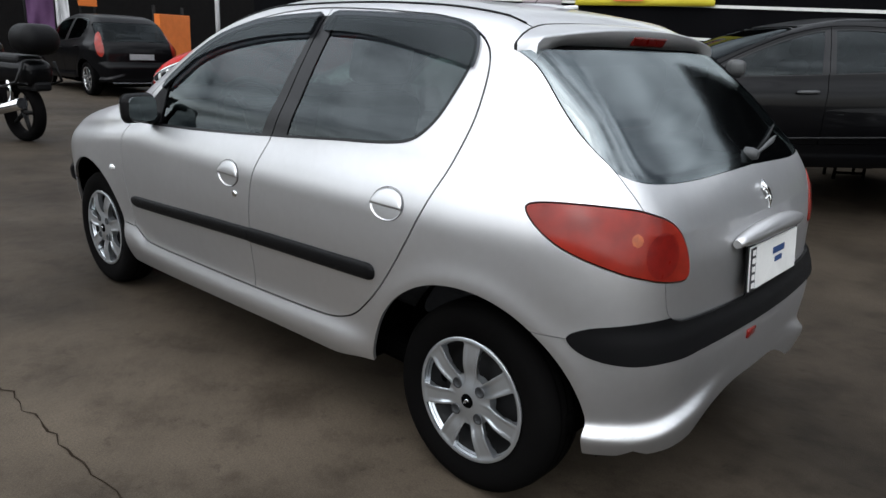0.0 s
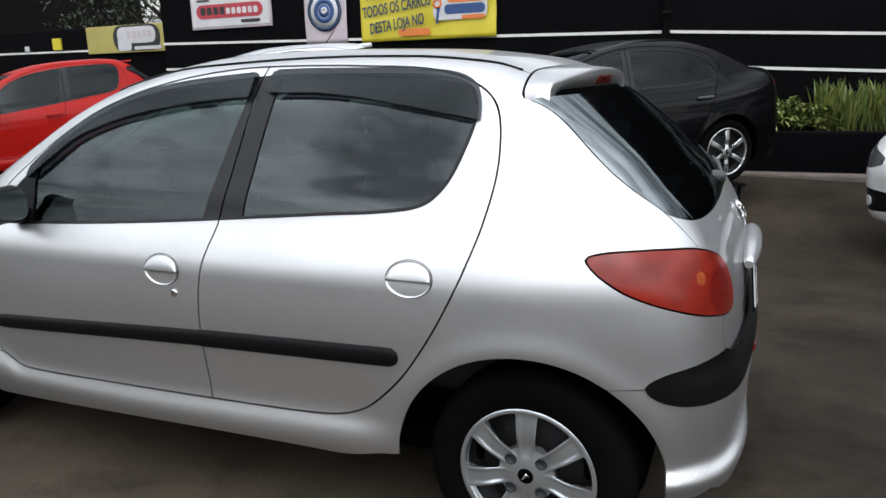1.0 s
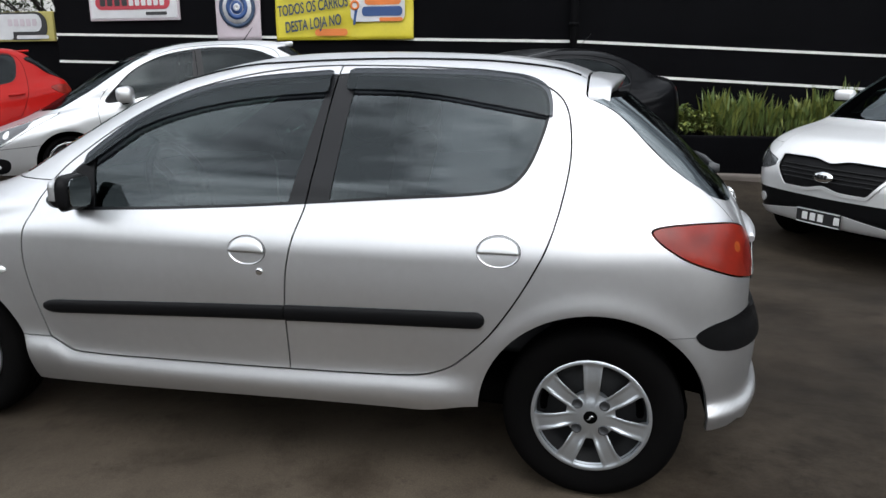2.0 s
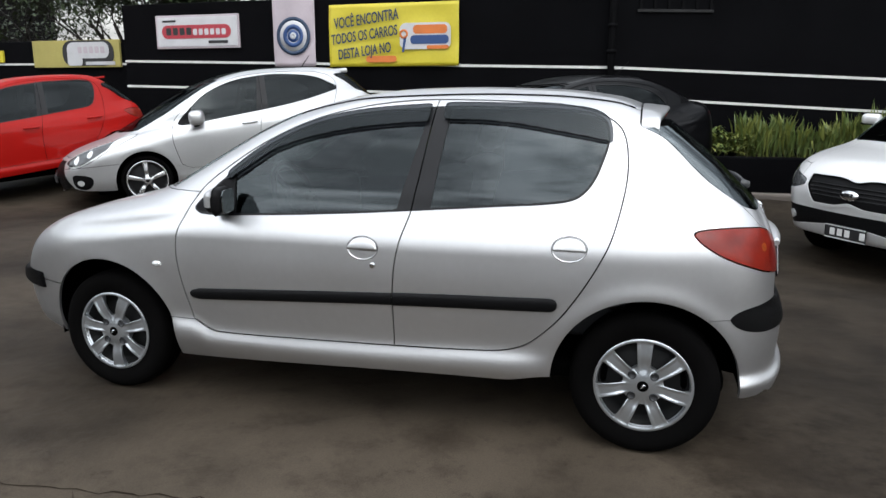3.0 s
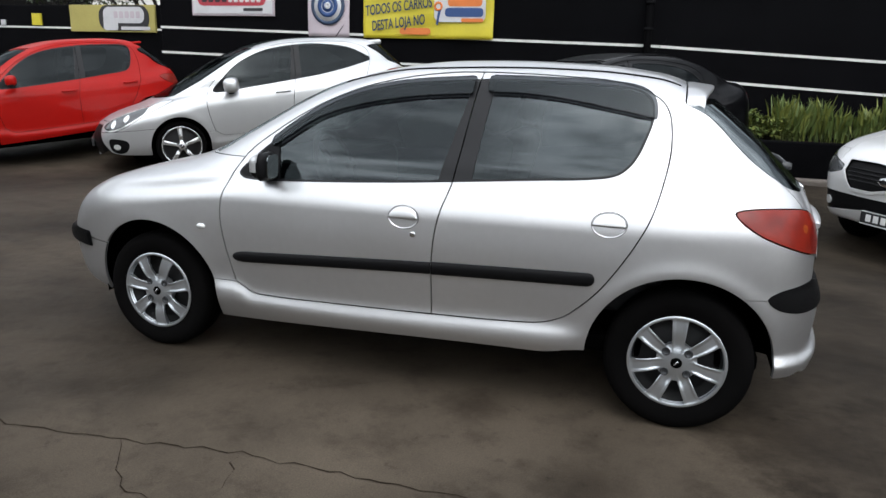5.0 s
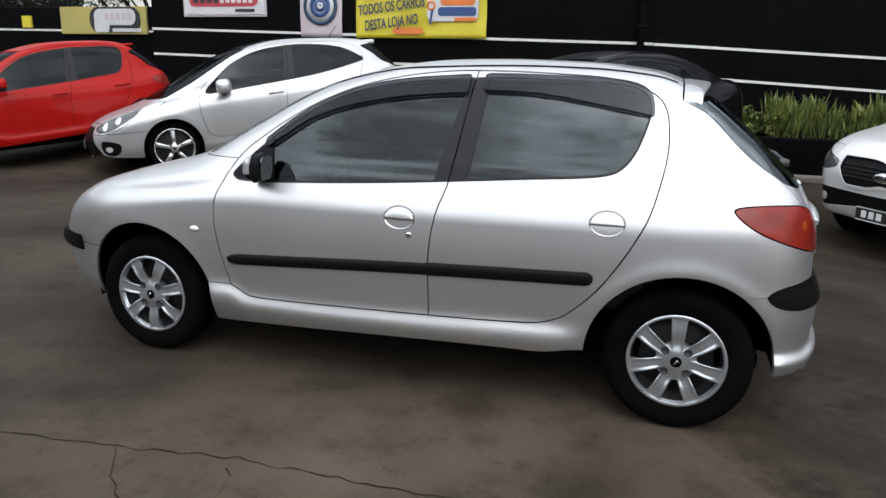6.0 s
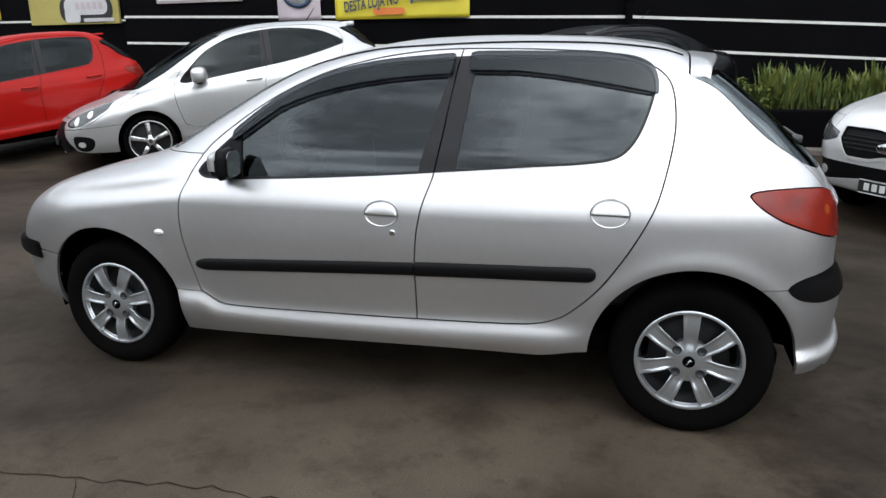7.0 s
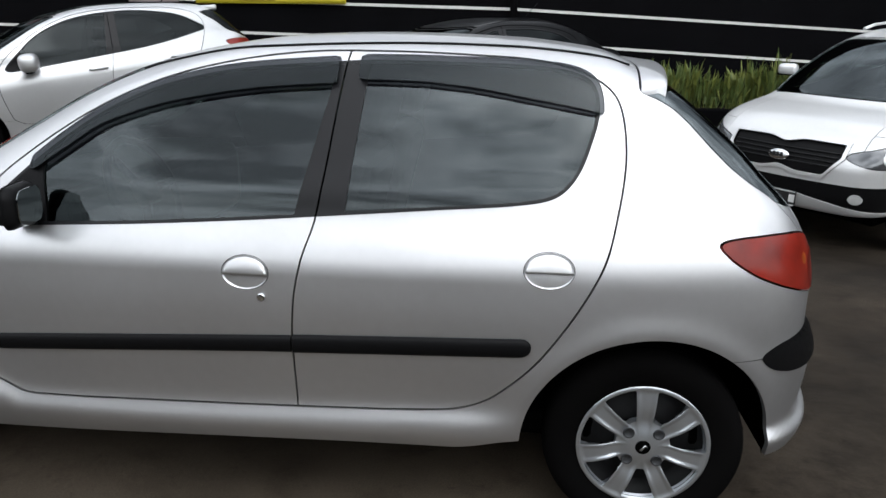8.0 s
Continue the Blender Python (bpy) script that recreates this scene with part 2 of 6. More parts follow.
HATCH = dict(
    side=curve((.15, .70), (.22, .756), (.28, .786), (.32, .80), (.45, .822), (.58, .836), (.70, .842), (.78, .840), (.86, .828), (.94, .805), (1.02, .775), (1.15, .72)),
    plan=curve((-3.3, -.36), (-3.1, -.23), (-2.9, -.12), (-2.6, -.035), (-2.2, -.006), (-1.6, 0), (-.6, 0), (-.1, -.006), (.2, -.050), (.4, -.125), (.6, -.235)),
    hood=curve((-3.3, .48), (-3.18, .60), (-3.0, .73), (-2.75, .845), (-2.4, .935), (-2.1, .985), (-1.8, 1.0), (-1.0, 1.0), (.1, 1.02), (.6, 1.0)),
    nose=curve((.15, -3.12), (.3, -3.20), (.45, -3.235), (.6, -3.20), (.8, -3.10), (1.1, -2.9)),
    tail=curve((.15, .48), (.24, .50), (.36, .532), (.50, .545), (.57, .53), (.62, .510), (.75, .505), (.88, .470), (.95, .445), (1.1, .40)),
    cabin=curve((.7, .74), (.88, .775), (.97, .768), (1.08, .722), (1.22, .655), (1.32, .600), (1.45, .52)),
    cabplan=curve((-2.3, -.10), (-1.9, -.035), (-1.4, 0), (-.7, 0), (-.3, -.012), (0, -.045), (.2, -.10), (.5, -.17)),
    roof=curve((-2.0, 1.30), (-1.5, 1.385), (-1.15, 1.425), (-.8, 1.435), (-.42, 1.424), (-.2, 1.40), (-.05, 1.368), (.1, 1.325), (.6, 1.1)),
    screen=curve((.80, -2.62), (1.0, -2.29), (1.14, -2.035), (1.28, -1.76), (1.363, -1.53), (1.42, -1.27), (1.46, -.95)),
    rear=curve((.85, .47), (.95, .418), (1.1, .290), (1.2, .176), (1.29, .064), (1.34, -.005), (1.42, -.11)),
    nose_bow=.22, tail_bow=.125, screen_bow=.43, wheels=(0.0, -2.443), hub=.285, floor=.17, arch=.016, shoulder=.16, lip=1.0, size=(-3.45, .75, 1.0, 1.55),
    scallop=curve((-2.9, .765), (-2.47, .80), (-2.16, .838), (-2.0, .868), (-1.85, .90)),
    sill=curve((-2.2, .406), (-1.97, .404), (-1.93, .392), (-1.87, .362), (-1.6, .357), (-1.0, .373), (-.6, .392), (-.3, .40)))


def fields(c, x, y, z):
    """The bounding surfaces of a body: lower body, cabin side, roof, windscreen, rear screen."""
    a = np.abs(y)
    w = c["side"](z) + c["plan"](x)
    for cx, size in zip(c["wheels"], (.5, .25)):
        w = w + size * c["arch"] * np.exp(-((np.hypot(x - cx, z - c["hub"]) - .37) / .045) ** 2)
    f, r = c["wheels"][1], c["wheels"][0]
    along = sigmoid((x - f - .36) / .02) * sigmoid((r - .40 - x) / .035)
    if "sill" in c:
        w = w + .038 * along * sigmoid((c["sill"](x) - .020 - z) / .018)
    else:
        w = w + .036 * c["lip"] * along * sigmoid((.302 - z) / .011)
    if "scallop" in c:
        w = w - .016 * np.exp(-((z - c["scallop"](x)) / .032) ** 2) * sigmoid((-1.70 - x) / .06) * sigmoid((x + 2.75) / .10)
    turn = np.clip((x + .9 * (.8 - a) - .60) / .5, 0, 1)
    skirt = .040 * c["lip"] * sigmoid((.325 + .09 * turn * turn * (3 - 2 * turn) - z) / .009) * sigmoid((x - r - .28) / .02)
    gs = a - (w + skirt)
    gt = (z - c["hood"](x) + .05 * a ** 2 + .10 * np.maximum(a - .45, 0) ** 2) * .95
    gr = x - c["tail"](z) + c["tail_bow"] * a ** 2 + .25 * np.maximum(a - .45, 0) ** 2 - skirt * sigmoid((a - .35) / .05)
    gf = (c["nose"](z) + c["nose_bow"] * a ** 2 - x) * .9
    low = smax(smax(gs, gt, c["shoulder"]), smax(gr, gf, .01), .14)
    low = smax(low, c["floor"] - z, .06)
    cs = (a - (c["cabin"](z) + c["cabplan"](x))) * .92
    ct = z - c["roof"](x) + .055 * a ** 2
    cw = (c["screen"](z) + c["screen_bow"] * a ** 2 - x) * .5
    cr = (x - c["rear"](z) + .13 * a ** 2) * .75
    return low, cs, ct, cw, cr


def body_value(c, p):
    low, cs, ct, cw, cr = fields(c, *p.T)
    return smin(low, smax(smax(smax(cs, ct, .10), cw, .08), cr, .07), .05)


def shell(c, step):
    """Half of a body (y <= 0) as points, normals and faces."""
    x0, x1, w, z1 = c["size"]
    z0, zc, cx = .05, .52, (c["wheels"][0] + c["wheels"][1]) / 2
    nx, ny, nz = (max(8, int(round(s / step))) for s in (x1 - x0, w, z1 - z0))
    key, pts, faces = {}, [], []

    def vert(i, j, k):
        if (i, j, k) not in key:
            key[i, j, k] = len(pts)
            pts.append((x0 + (x1 - x0) * i / nx, -w * j / ny, z0 + (z1 - z0) * k / nz))
        return key[i, j, k]
    for k in range(nz):
        faces += [(vert(i, ny, k), vert(i + 1, ny, k), vert(i + 1, ny, k + 1), vert(i, ny, k + 1)) for i in range(nx)]
        faces += [(vert(nx, j + 1, k), vert(nx, j, k), vert(nx, j, k + 1), vert(nx, j + 1, k + 1)) for j in range(ny)]
        faces += [(vert(0, j, k), vert(0, j + 1, k), vert(0, j + 1, k + 1), vert(0, j, k + 1)) for j in range(ny)]
    for j in range(ny):
        faces += [(vert(i, j + 1, nz), vert(i + 1, j + 1, nz), vert(i + 1, j, nz), vert(i, j, nz)) for i in range(nx)]
    b = np.array(pts)
    s = np.stack([cx + (b[:, 0] - cx) * .74, b[:, 1] * .35, zc + (b[:, 2] - zc) * .16], 1)
    lo, hi = np.zeros(len(b)), np.full(len(b), 1.0)
    for _ in range(26):
        mid = (lo + hi) / 2
        inside = body_value(c, s + (b - s) * mid[:, None]) < 0
        lo, hi = np.where(inside, mid, lo), np.where(inside, hi, mid)
    p = s + (b - s) * hi[:, None]
    n = np.stack([body_value(c, p + e) - body_value(c, p - e) for e in np.eye(3) * 2e-3], 1)
    n /= np.linalg.norm(n, axis=1)[:, None] + 1e-12
    p[b[:, 1] == 0, 1] = 0
    return p, n, faces


def cut(m, d):
    """The part of a mesh where the value d, given a point, is above zero, cut along its zero line."""
    p, n, faces = m
    index, np_, nn_, out, extra = {}, [], [], [], {}

    def old(i):
        if i not in index:
            index[i] = len(np_)
            np_.append(p[i]), nn_.append(n[i])
        return index[i]

    def between(i, j):
        k = (i, j) if i < j else (j, i)
        if k not in extra:
            t = d[k[0]] / (d[k[0]] - d[k[1]])
            extra[k] = len(np_)
            np_.append(p[k[0]] + (p[k[1]] - p[k[0]]) * t)
            v = n[k[0]] + (n[k[1]] - n[k[0]]) * t
            nn_.append(v / (np.linalg.norm(v) + 1e-12))
        return extra[k]
    pos = (d > 0).tolist()
    for f in faces:
        if pos[f[0]] and pos[f[1]] and pos[f[2]] and pos[f[-1]] and (len(f) < 5 or all(pos[i] for i in f)):
            out.append(tuple([old(i) for i in f]))
        elif pos[f[0]] or pos[f[1]] or pos[f[2]] or pos[f[-1]] or len(f) > 4:
            q = []
            for i, j in zip(f, f[1:] + f[:1]):
                if pos[i]:
                    q.append(old(i))
                if pos[i] != pos[j]:
                    q.append(between(i, j))
            if len(q) > 2:
                out.append(tuple(q))
    if not out:
        return np.zeros((0, 3)), np.zeros((0, 3)), []
    return np.array(np_), np.array(nn_), out


def joined(a, b):
    k = len(a[0])
    return np.vstack([a[0], b[0]]), np.vstack([a[1], b[1]]), list(a[2]) + [tuple(i + k for i in f) for f in b[2]]


def mirrored(m):
    f = np.array([1, -1, 1])
    return m[0] * f, m[1] * f, [t[::-1] for t in m[2]]


def lifted(m, h):
    return m[0] + m[1] * h, m[1], m[2]


def flanged(m, depth, keep_middle=True):
    """Adds a return of that depth along the free edges of a panel."""
    p, n, faces = m
    count = {}
    for f in faces:
        for i, j in zip(f, f[1:] + f[:1]):
            count[(min(i, j), max(i, j))] = (count.get((min(i, j), max(i, j)), (0,))[0] + 1, i, j)
    edges = np.array([(i, j) for c, i, j in count.values() if c == 1 and not (keep_middle and abs(p[i][1]) < 1e-4 and abs(p[j][1]) < 1e-4)], int).reshape(-1, 2)
    if not len(edges):
        return m
    i, j = edges.T
    side = np.cross(p[j] - p[i], n[i])
    side /= np.linalg.norm(side, axis=1)[:, None] + 1e-12
    extra = np.stack([p[i], p[j], p[j] - n[j] * depth, p[i] - n[i] * depth], 1).reshape(-1, 3)
    k = len(p) + 4 * np.arange(len(edges))
    return np.vstack([p, extra]), np.vstack([n, np.repeat(side, 4, 0)]), list(faces) + [(int(q) + 1, int(q), int(q) + 3, int(q) + 2) for q in k]


def panel(name, m, mat, parent, label="", depth=.012, both=False, whole=False):
    """A body panel; both: with a twin across the car, whole: joined with its mirror image."""
    if not m[2]:
        return None
    if whole:
        m = joined(m, mirrored(m))
    if depth:
        m = flanged(m, depth, not whole)
    ob = part(name, (m[0], m[2]), mat, parent, label, m[1])
    if both:
        t = mirrored(m)
        part(name, (t[0], t[2]), mat, parent, label, t[1])
    return ob


def ring(*pts, n=8, sharp=()):
    """A closed smooth outline through 2D points; those numbered in sharp stay corners."""
    pts = [np.array(p, float) for p in pts]
    out, k = [], len(pts)
    for i in range(k):
        a, b, c, d = (pts[(i + o) % k] for o in (-1, 0, 1, 2))
        l = np.linalg.norm(c - b)
        tb = (c - a) / (np.linalg.norm(c - b) + np.linalg.norm(b - a)) * l if i not in sharp else c - b
        tc = (d - b) / (np.linalg.norm(d - c) + np.linalg.norm(c - b)) * l if (i + 1) % k not in sharp else c - b
        for s in range(n):
            t = s / n
            out.append((1 + 2 * t) * (1 - t) ** 2 * b + t * (1 - t) ** 2 * tb + t * t * (3 - 2 * t) * c + t * t * (t - 1) * tc)
    return np.array(out)


def inside(outline, u, v):
    """Signed distance to a closed outline, above zero within it."""
    q = np.stack([u, v], 1)
    best, odd = np.full(len(q), 1e9), np.zeros(len(q), bool)
    for a, b in zip(outline, np.roll(outline, -1, 0)):
        e = b - a
        l = e @ e
        if l < 1e-14:
            continue
        t = np.clip(((q - a) @ e) / l, 0, 1)
        best = np.minimum(best, np.hypot(*(q - a - t[:, None] * e).T))
        cross = (a[1] > q[:, 1]) != (b[1] > q[:, 1])
        if abs(e[1]) > 1e-12:
            odd ^= cross & (q[:, 0] < a[0] + (q[:, 1] - a[1]) * e[0] / e[1])
    return np.where(odd, best, -best)


# ---- wheels ----
WHEELS = {}


def wheel(name, parent, at, r=.288, width=.175, rim=.19, spokes=7, rim_mat=None, phase=90.0, five=False, steel=True):
    """A tyre with its rim or trim; the outer face looks to -y."""
    rim_mat = rim_mat or CAP
    key = (r, width, rim, spokes, rim_mat.name, phase, five)
    if key in WHEELS:
        w = copy_thing(WHEELS[key], Matrix())
        w.parent = parent
        w.matrix_local = at
        return w
    w = part(name, lathe(bmesh.new(), [(rim - .012, -width * .36), (rim + .006, -width * .44), (rim + .03, -width * .475), (r - .045, -width * .5), (r - .018, -width * .46),
             (r - .004, -width * .36), (r, -width * .2), (r, width * .2), (r - .004, width * .36), (r - .03, width * .48), (rim, width * .45), (rim - .02, width * .3)], 72), RUBBER, parent, "black rubber tyre on its wheel")
    w.matrix_local = at
    groove = bmesh.new()
    for o in (-.30, 0.0, .30):
        lathe(groove, [(r + .0008, width * o * .6 - .004), (r + .0015, width * o * .6), (r + .0008, width * o * .6 + .004)], 48)
    part("tread_groove", groove, INNER, w)
    # face of the rim: a shallow dome with windows between the spokes
    rs, na = np.concatenate([[.004], np.linspace(.012, rim, 30)]), 168
    lift = lambda q: -width * .43 - .012 * (1 - (q / rim) ** 2) - .008 * np.exp(-((q - rim + .006) / .008) ** 2) + .010 * np.exp(-((q - .075) / .030) ** 2)
    pts = np.array([(q * math.cos(2 * math.pi * k / na), lift(q), q * math.sin(2 * math.pi * k / na)) for q in rs for k in range(na)])
    fs = [(i * na + k, (i + 1) * na + k, (i + 1) * na + (k + 1) % na, i * na + (k + 1) % na) for i in range(len(rs) - 1) for k in range(na)]
    rad, ang = np.hypot(pts[:, 0], pts[:, 2]), np.arctan2(pts[:, 2], pts[:, 0]) - radians(phase)
    sector = 2 * math.pi / spokes
    off = np.abs((ang + sector / 2) % sector - sector / 2)
    lat = rad * np.sin(off)
    win = np.minimum(np.minimum(lat - (.0235 + .07 * (rad - .08) if not five else .020 + .05 * (rad - .08)), rim - (.012 if not five else .017) - rad), rad - (.078 if not five else .05))
    # spokes stand proud of their edges
    pts[:, 1] += (-.006 * np.exp(-((lat - .0195 - .07 * (rad - .08)) / .005) ** 2) if not five else .006 * sigmoid((lat - .019 - .05 * (rad - .08)) / .004)) * sigmoid((rad - .07) / .01) * sigmoid((rim - .02 - rad) / .006)
    e = np.zeros_like(pts)
    q = np.array(fs)
    c = np.cross(pts[q[:, 2]] - pts[q[:, 0]], pts[q[:, 3]] - pts[q[:, 1]])
    for k in range(4):
        np.add.at(e, q[:, k], c)
    e /= np.linalg.norm(e, axis=1)[:, None] + 1e-12
    e *= np.sign(-e[:, 1:2] + 1e-9)
    fs = [f[::-1] for f in fs]
    m = flanged(cut((pts, e, fs), -win), .028)
    part("wheel_trim" if steel else "rim", (m[0], m[2]), rim_mat, w, "silver seven-spoke plastic wheel trim" if steel else "multi-spoke alloy rim", m[1])
    part("brake_disc", lathe(bmesh.new(), [(.003, -width * .12), (rim - .055, -width * .12), (rim - .03, -width * .02), (rim - .004, -width * .3)], 48), STEEL, w)
    for k in range(4):
        a = radians(45 + 90 * k)
        part("bolt_recess", lathe(bmesh.new(), [(.0005, -width * .43 - .0075), (.0125, -width * .43 - .0085), (.0155, -width * .43 - .012), (.0170, -width * .43 - .0085)], 20, center=(.060 * math.cos(a), 0, .060 * math.sin(a))), BOLT_GREY, w)
    badge = part("hub_badge", lathe(bmesh.new(), [(.0005, -width * .43 - .016), (.018, -width * .43 - .016), (.023, -width * .43 - .0105)], 24), INNER, w, "dark round badge with a plain emblem")
    part("badge_emblem", tube(bmesh.new(), [(-.009, -width * .43 - .017, -.009), (.0, -width * .43 - .018, .001), (.004, -width * .43 - .018, .009), (.011, -width * .43 - .017, .003)], [.0025, .0045, .004, .002], 6), ALLOY, badge)
    WHEELS[key] = w
    return w


# ---- the yard ----
def step01(v, a, b):
    t = np.clip((v - a) / (b - a), 0, 1)
    return t * t * (3 - 2 * t)


def ground_z(x, y):
    """The yard is level under the parked hatchback and tilts gently towards the wall."""
    near = step01(x, -14, -9) * (1 - step01(x, 9, 16))
    right = step01(x, -3.5, 0)
    return float(near * (step01(y, 1.0, 3.8) * -.03 * (np.clip(x, -5, 6) + 5) + (.16 - .05 * right) * np.clip(y - 4.3 + .4 * right, 0, 3.6)))


def park(x, y, yaw, base, lift=0.0):
    """The pose of a car whose rear axle stands over (x, y), tilted as the yard is."""
    fx, fy = x - base * math.cos(radians(yaw)), y - base * math.sin(radians(yaw))
    za, zb = ground_z(x, y) + lift, ground_z(fx, fy) + lift
    return pose(x, y, za, 0, 0, yaw) @ pose(0, 0, 0, 0, -math.degrees(math.atan2(za - zb, base)), 0)


def ground_material():
    m = material("worn_tarmac", (0.085, 0.068, 0.056), 0.62, vary=0.0, fine=0.0, spec=0.12)
    n, l = m.node_tree.nodes, m.node_tree.links
    p, tc = n["Principled BSDF"], n["Texture Coordinate"]
    def noise_tex(scale, detail, rough=0.6):
        t = n.new("ShaderNodeTexNoise")
        t.inputs["Scale"].default_value, t.inputs["Detail"].default_value, t.inputs["Roughness"].default_value = scale, detail, rough
        l.new(tc.outputs["Object"], t.inputs["Vector"])
        return t.outputs[0]
    def ramped(src, a, ca, b, cb):
        r = n.new("ShaderNodeValToRGB")
        r.color_ramp.elements[0].position, r.color_ramp.elements[1].position = a, b
        r.color_ramp.elements[0].color, r.color_ramp.elements[1].color = (*ca, 1), (*cb, 1)
        l.new(src, r.inputs[0])
        return r.outputs[0]
    def mixed(kind, fac, a, b):
        x = n.new("ShaderNodeMix")
        x.data_type, x.blend_type = "RGBA", kind
        x.inputs[0].default_value = fac
        l.new(a, x.inputs[6]), l.new(b, x.inputs[7])
        return x.outputs[2]
    def fifth(src):
        k = n.new("ShaderNodeMath")
        k.operation, k.inputs[1].default_value = "MULTIPLY", .2
        l.new(src, k.inputs[0])
        return k.outputs[0]
    base = ramped(noise_tex(0.55, 6), .33, (.0172, .0135, .0097), .66, (.0590, .0470, .0342))
    stain = ramped(noise_tex(4.2, 6, .7), .33, (.60, .58, .57), .50, (1, 1, 1))
    grit = ramped(noise_tex(160, 3), .30, (.72, .72, .72), .72, (1.22, 1.2, 1.18))
    spots = ramped(noise_tex(9, 4, .75), .30, (.55, .53, .52), .40, (1, 1, 1))
    c = mixed("MULTIPLY", .85, base, stain)
    c = mixed("MULTIPLY", .75, c, spots)
    c = mixed("MULTIPLY", .9, c, grit)
    # old oil stains, plus car shade painted behind the rear wheel, each ragged-edged
    # (2.4, .9) and (1.9, -1.3) are broad darker patches on the right
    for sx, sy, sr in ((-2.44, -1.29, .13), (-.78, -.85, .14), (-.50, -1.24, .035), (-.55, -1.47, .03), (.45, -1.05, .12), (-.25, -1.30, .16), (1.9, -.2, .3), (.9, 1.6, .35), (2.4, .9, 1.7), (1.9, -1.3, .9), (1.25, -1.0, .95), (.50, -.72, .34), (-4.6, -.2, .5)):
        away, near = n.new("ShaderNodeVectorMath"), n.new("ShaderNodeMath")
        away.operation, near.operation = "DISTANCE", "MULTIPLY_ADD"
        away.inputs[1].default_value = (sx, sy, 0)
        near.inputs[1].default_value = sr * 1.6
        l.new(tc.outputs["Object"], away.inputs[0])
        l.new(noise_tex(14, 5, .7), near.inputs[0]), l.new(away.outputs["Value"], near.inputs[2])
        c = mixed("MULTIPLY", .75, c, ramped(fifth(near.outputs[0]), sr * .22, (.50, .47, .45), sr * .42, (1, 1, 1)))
    # a broad paler patch with an uneven edge
    away = n.new("ShaderNodeVectorMath")
    away.operation, away.inputs[1].default_value = "DISTANCE", (-1.35, -1.60, 0)
    l.new(tc.outputs["Object"], away.inputs[0])
    near = n.new("ShaderNodeMath")
    near.operation, near.inputs[1].default_value = "MULTIPLY_ADD", .9
    l.new(noise_tex(2.2, 6, .6), near.inputs[0]), l.new(away.outputs["Value"], near.inputs[2])
    pale = ramped(fifth(near.outputs[0]), .22, (1.75, 1.78, 1.80), .56, (1, 1, 1))
    c = mixed("MULTIPLY", 1.0, c, pale)
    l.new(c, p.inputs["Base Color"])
    rr = n.new("ShaderNodeMapRange")
    rr.inputs[3].default_value, rr.inputs[4].default_value = .50, .9
    l.new(noise_tex(1.3, 5), rr.inputs[0]), l.new(rr.outputs[0], p.inputs["Roughness"])
    b1, b2 = n.new("ShaderNodeBump"), n.new("ShaderNodeBump")
    b1.inputs["Strength"].default_value, b1.inputs["Distance"].default_value = .35, .004
    b2.inputs["Strength"].default_value, b2.inputs["Distance"].default_value = .3, .03
    l.new(noise_tex(170, 4), b1.inputs["Height"]), l.new(noise_tex(5, 4), b2.inputs["Height"])
    l.new(b2.outputs[0], b1.inputs["Normal"]), l.new(b1.outputs[0], p.inputs["Normal"])
    return m


def spaced(near0, near1, step, far):
    inner = list(np.arange(near0, near1 + 1e-6, step))
    return [-far, -far / 4, near0 - 12] + inner + [near1 + 12, far / 4, far]


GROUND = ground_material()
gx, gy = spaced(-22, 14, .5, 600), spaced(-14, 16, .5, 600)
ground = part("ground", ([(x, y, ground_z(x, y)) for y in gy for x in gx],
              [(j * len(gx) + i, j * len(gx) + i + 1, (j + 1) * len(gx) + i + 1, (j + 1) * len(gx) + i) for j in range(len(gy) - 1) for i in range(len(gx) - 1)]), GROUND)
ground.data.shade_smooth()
tagged(ground, "dark brown worn tarmac yard with stains, painted shade and cracks", "ground", kind="structure")
CRACK = material("crack_dirt", (0.020, 0.015, 0.011), 0.95, spec=0.03)


def crack(pts, w, seed):
    """A wandering narrow groove filled with dirt."""
    rng = random.Random(seed)
    line = []
    for a, b in zip(pts, pts[1:]):
        k = max(2, int(math.dist(a, b) / .05))
        line += [(a[0] + (b[0] - a[0]) * i / k + rng.uniform(-.016, .016), a[1] + (b[1] - a[1]) * i / k + rng.uniform(-.016, .016)) for i in range(k)]
    line.append(pts[-1])
    v, f = [], []
    for i, (x, y) in enumerate(line):
        h = w * rng.uniform(.25, 1) * (.3 if i in (0, len(line) - 1) else 1)
        v += [(x, y - h, .0025), (x, y + h, .0025)]
        if i:
            f.append((2 * i - 2, 2 * i, 2 * i + 1, 2 * i - 1))
    ob = part("ground_crack", (v, f), CRACK)
    return tagged(ob, "thin dark crack in the tarmac", "crack", kind="stuff")


crack([(-3.6, -1.30), (-2.9, -1.52), (-2.46, -1.66), (-1.95, -1.60), (-1.49, -1.53), (-1.18, -1.53), (-.68, -1.52), (-.2, -1.60)], .0042, 1)
crack([(-1.49, -1.53), (-1.42, -1.75), (-1.46, -2.1), (-1.38, -2.5)], .004, 2)
crack([(-1.95, -1.60), (-1.75, -1.85), (-1.35, -1.95), (-.95, -2.2)], .003, 3)

WALL = material("charcoal_wall_paint", (0.0026, 0.0026, 0.0032), 0.75, vary=0.3, scale=1.2, bump=0.25, bump_scale=40, spec=0.035)
WHITE_LINE = material("white_band_paint", (0.62, 0.62, 0.60), 0.6, vary=0.15)
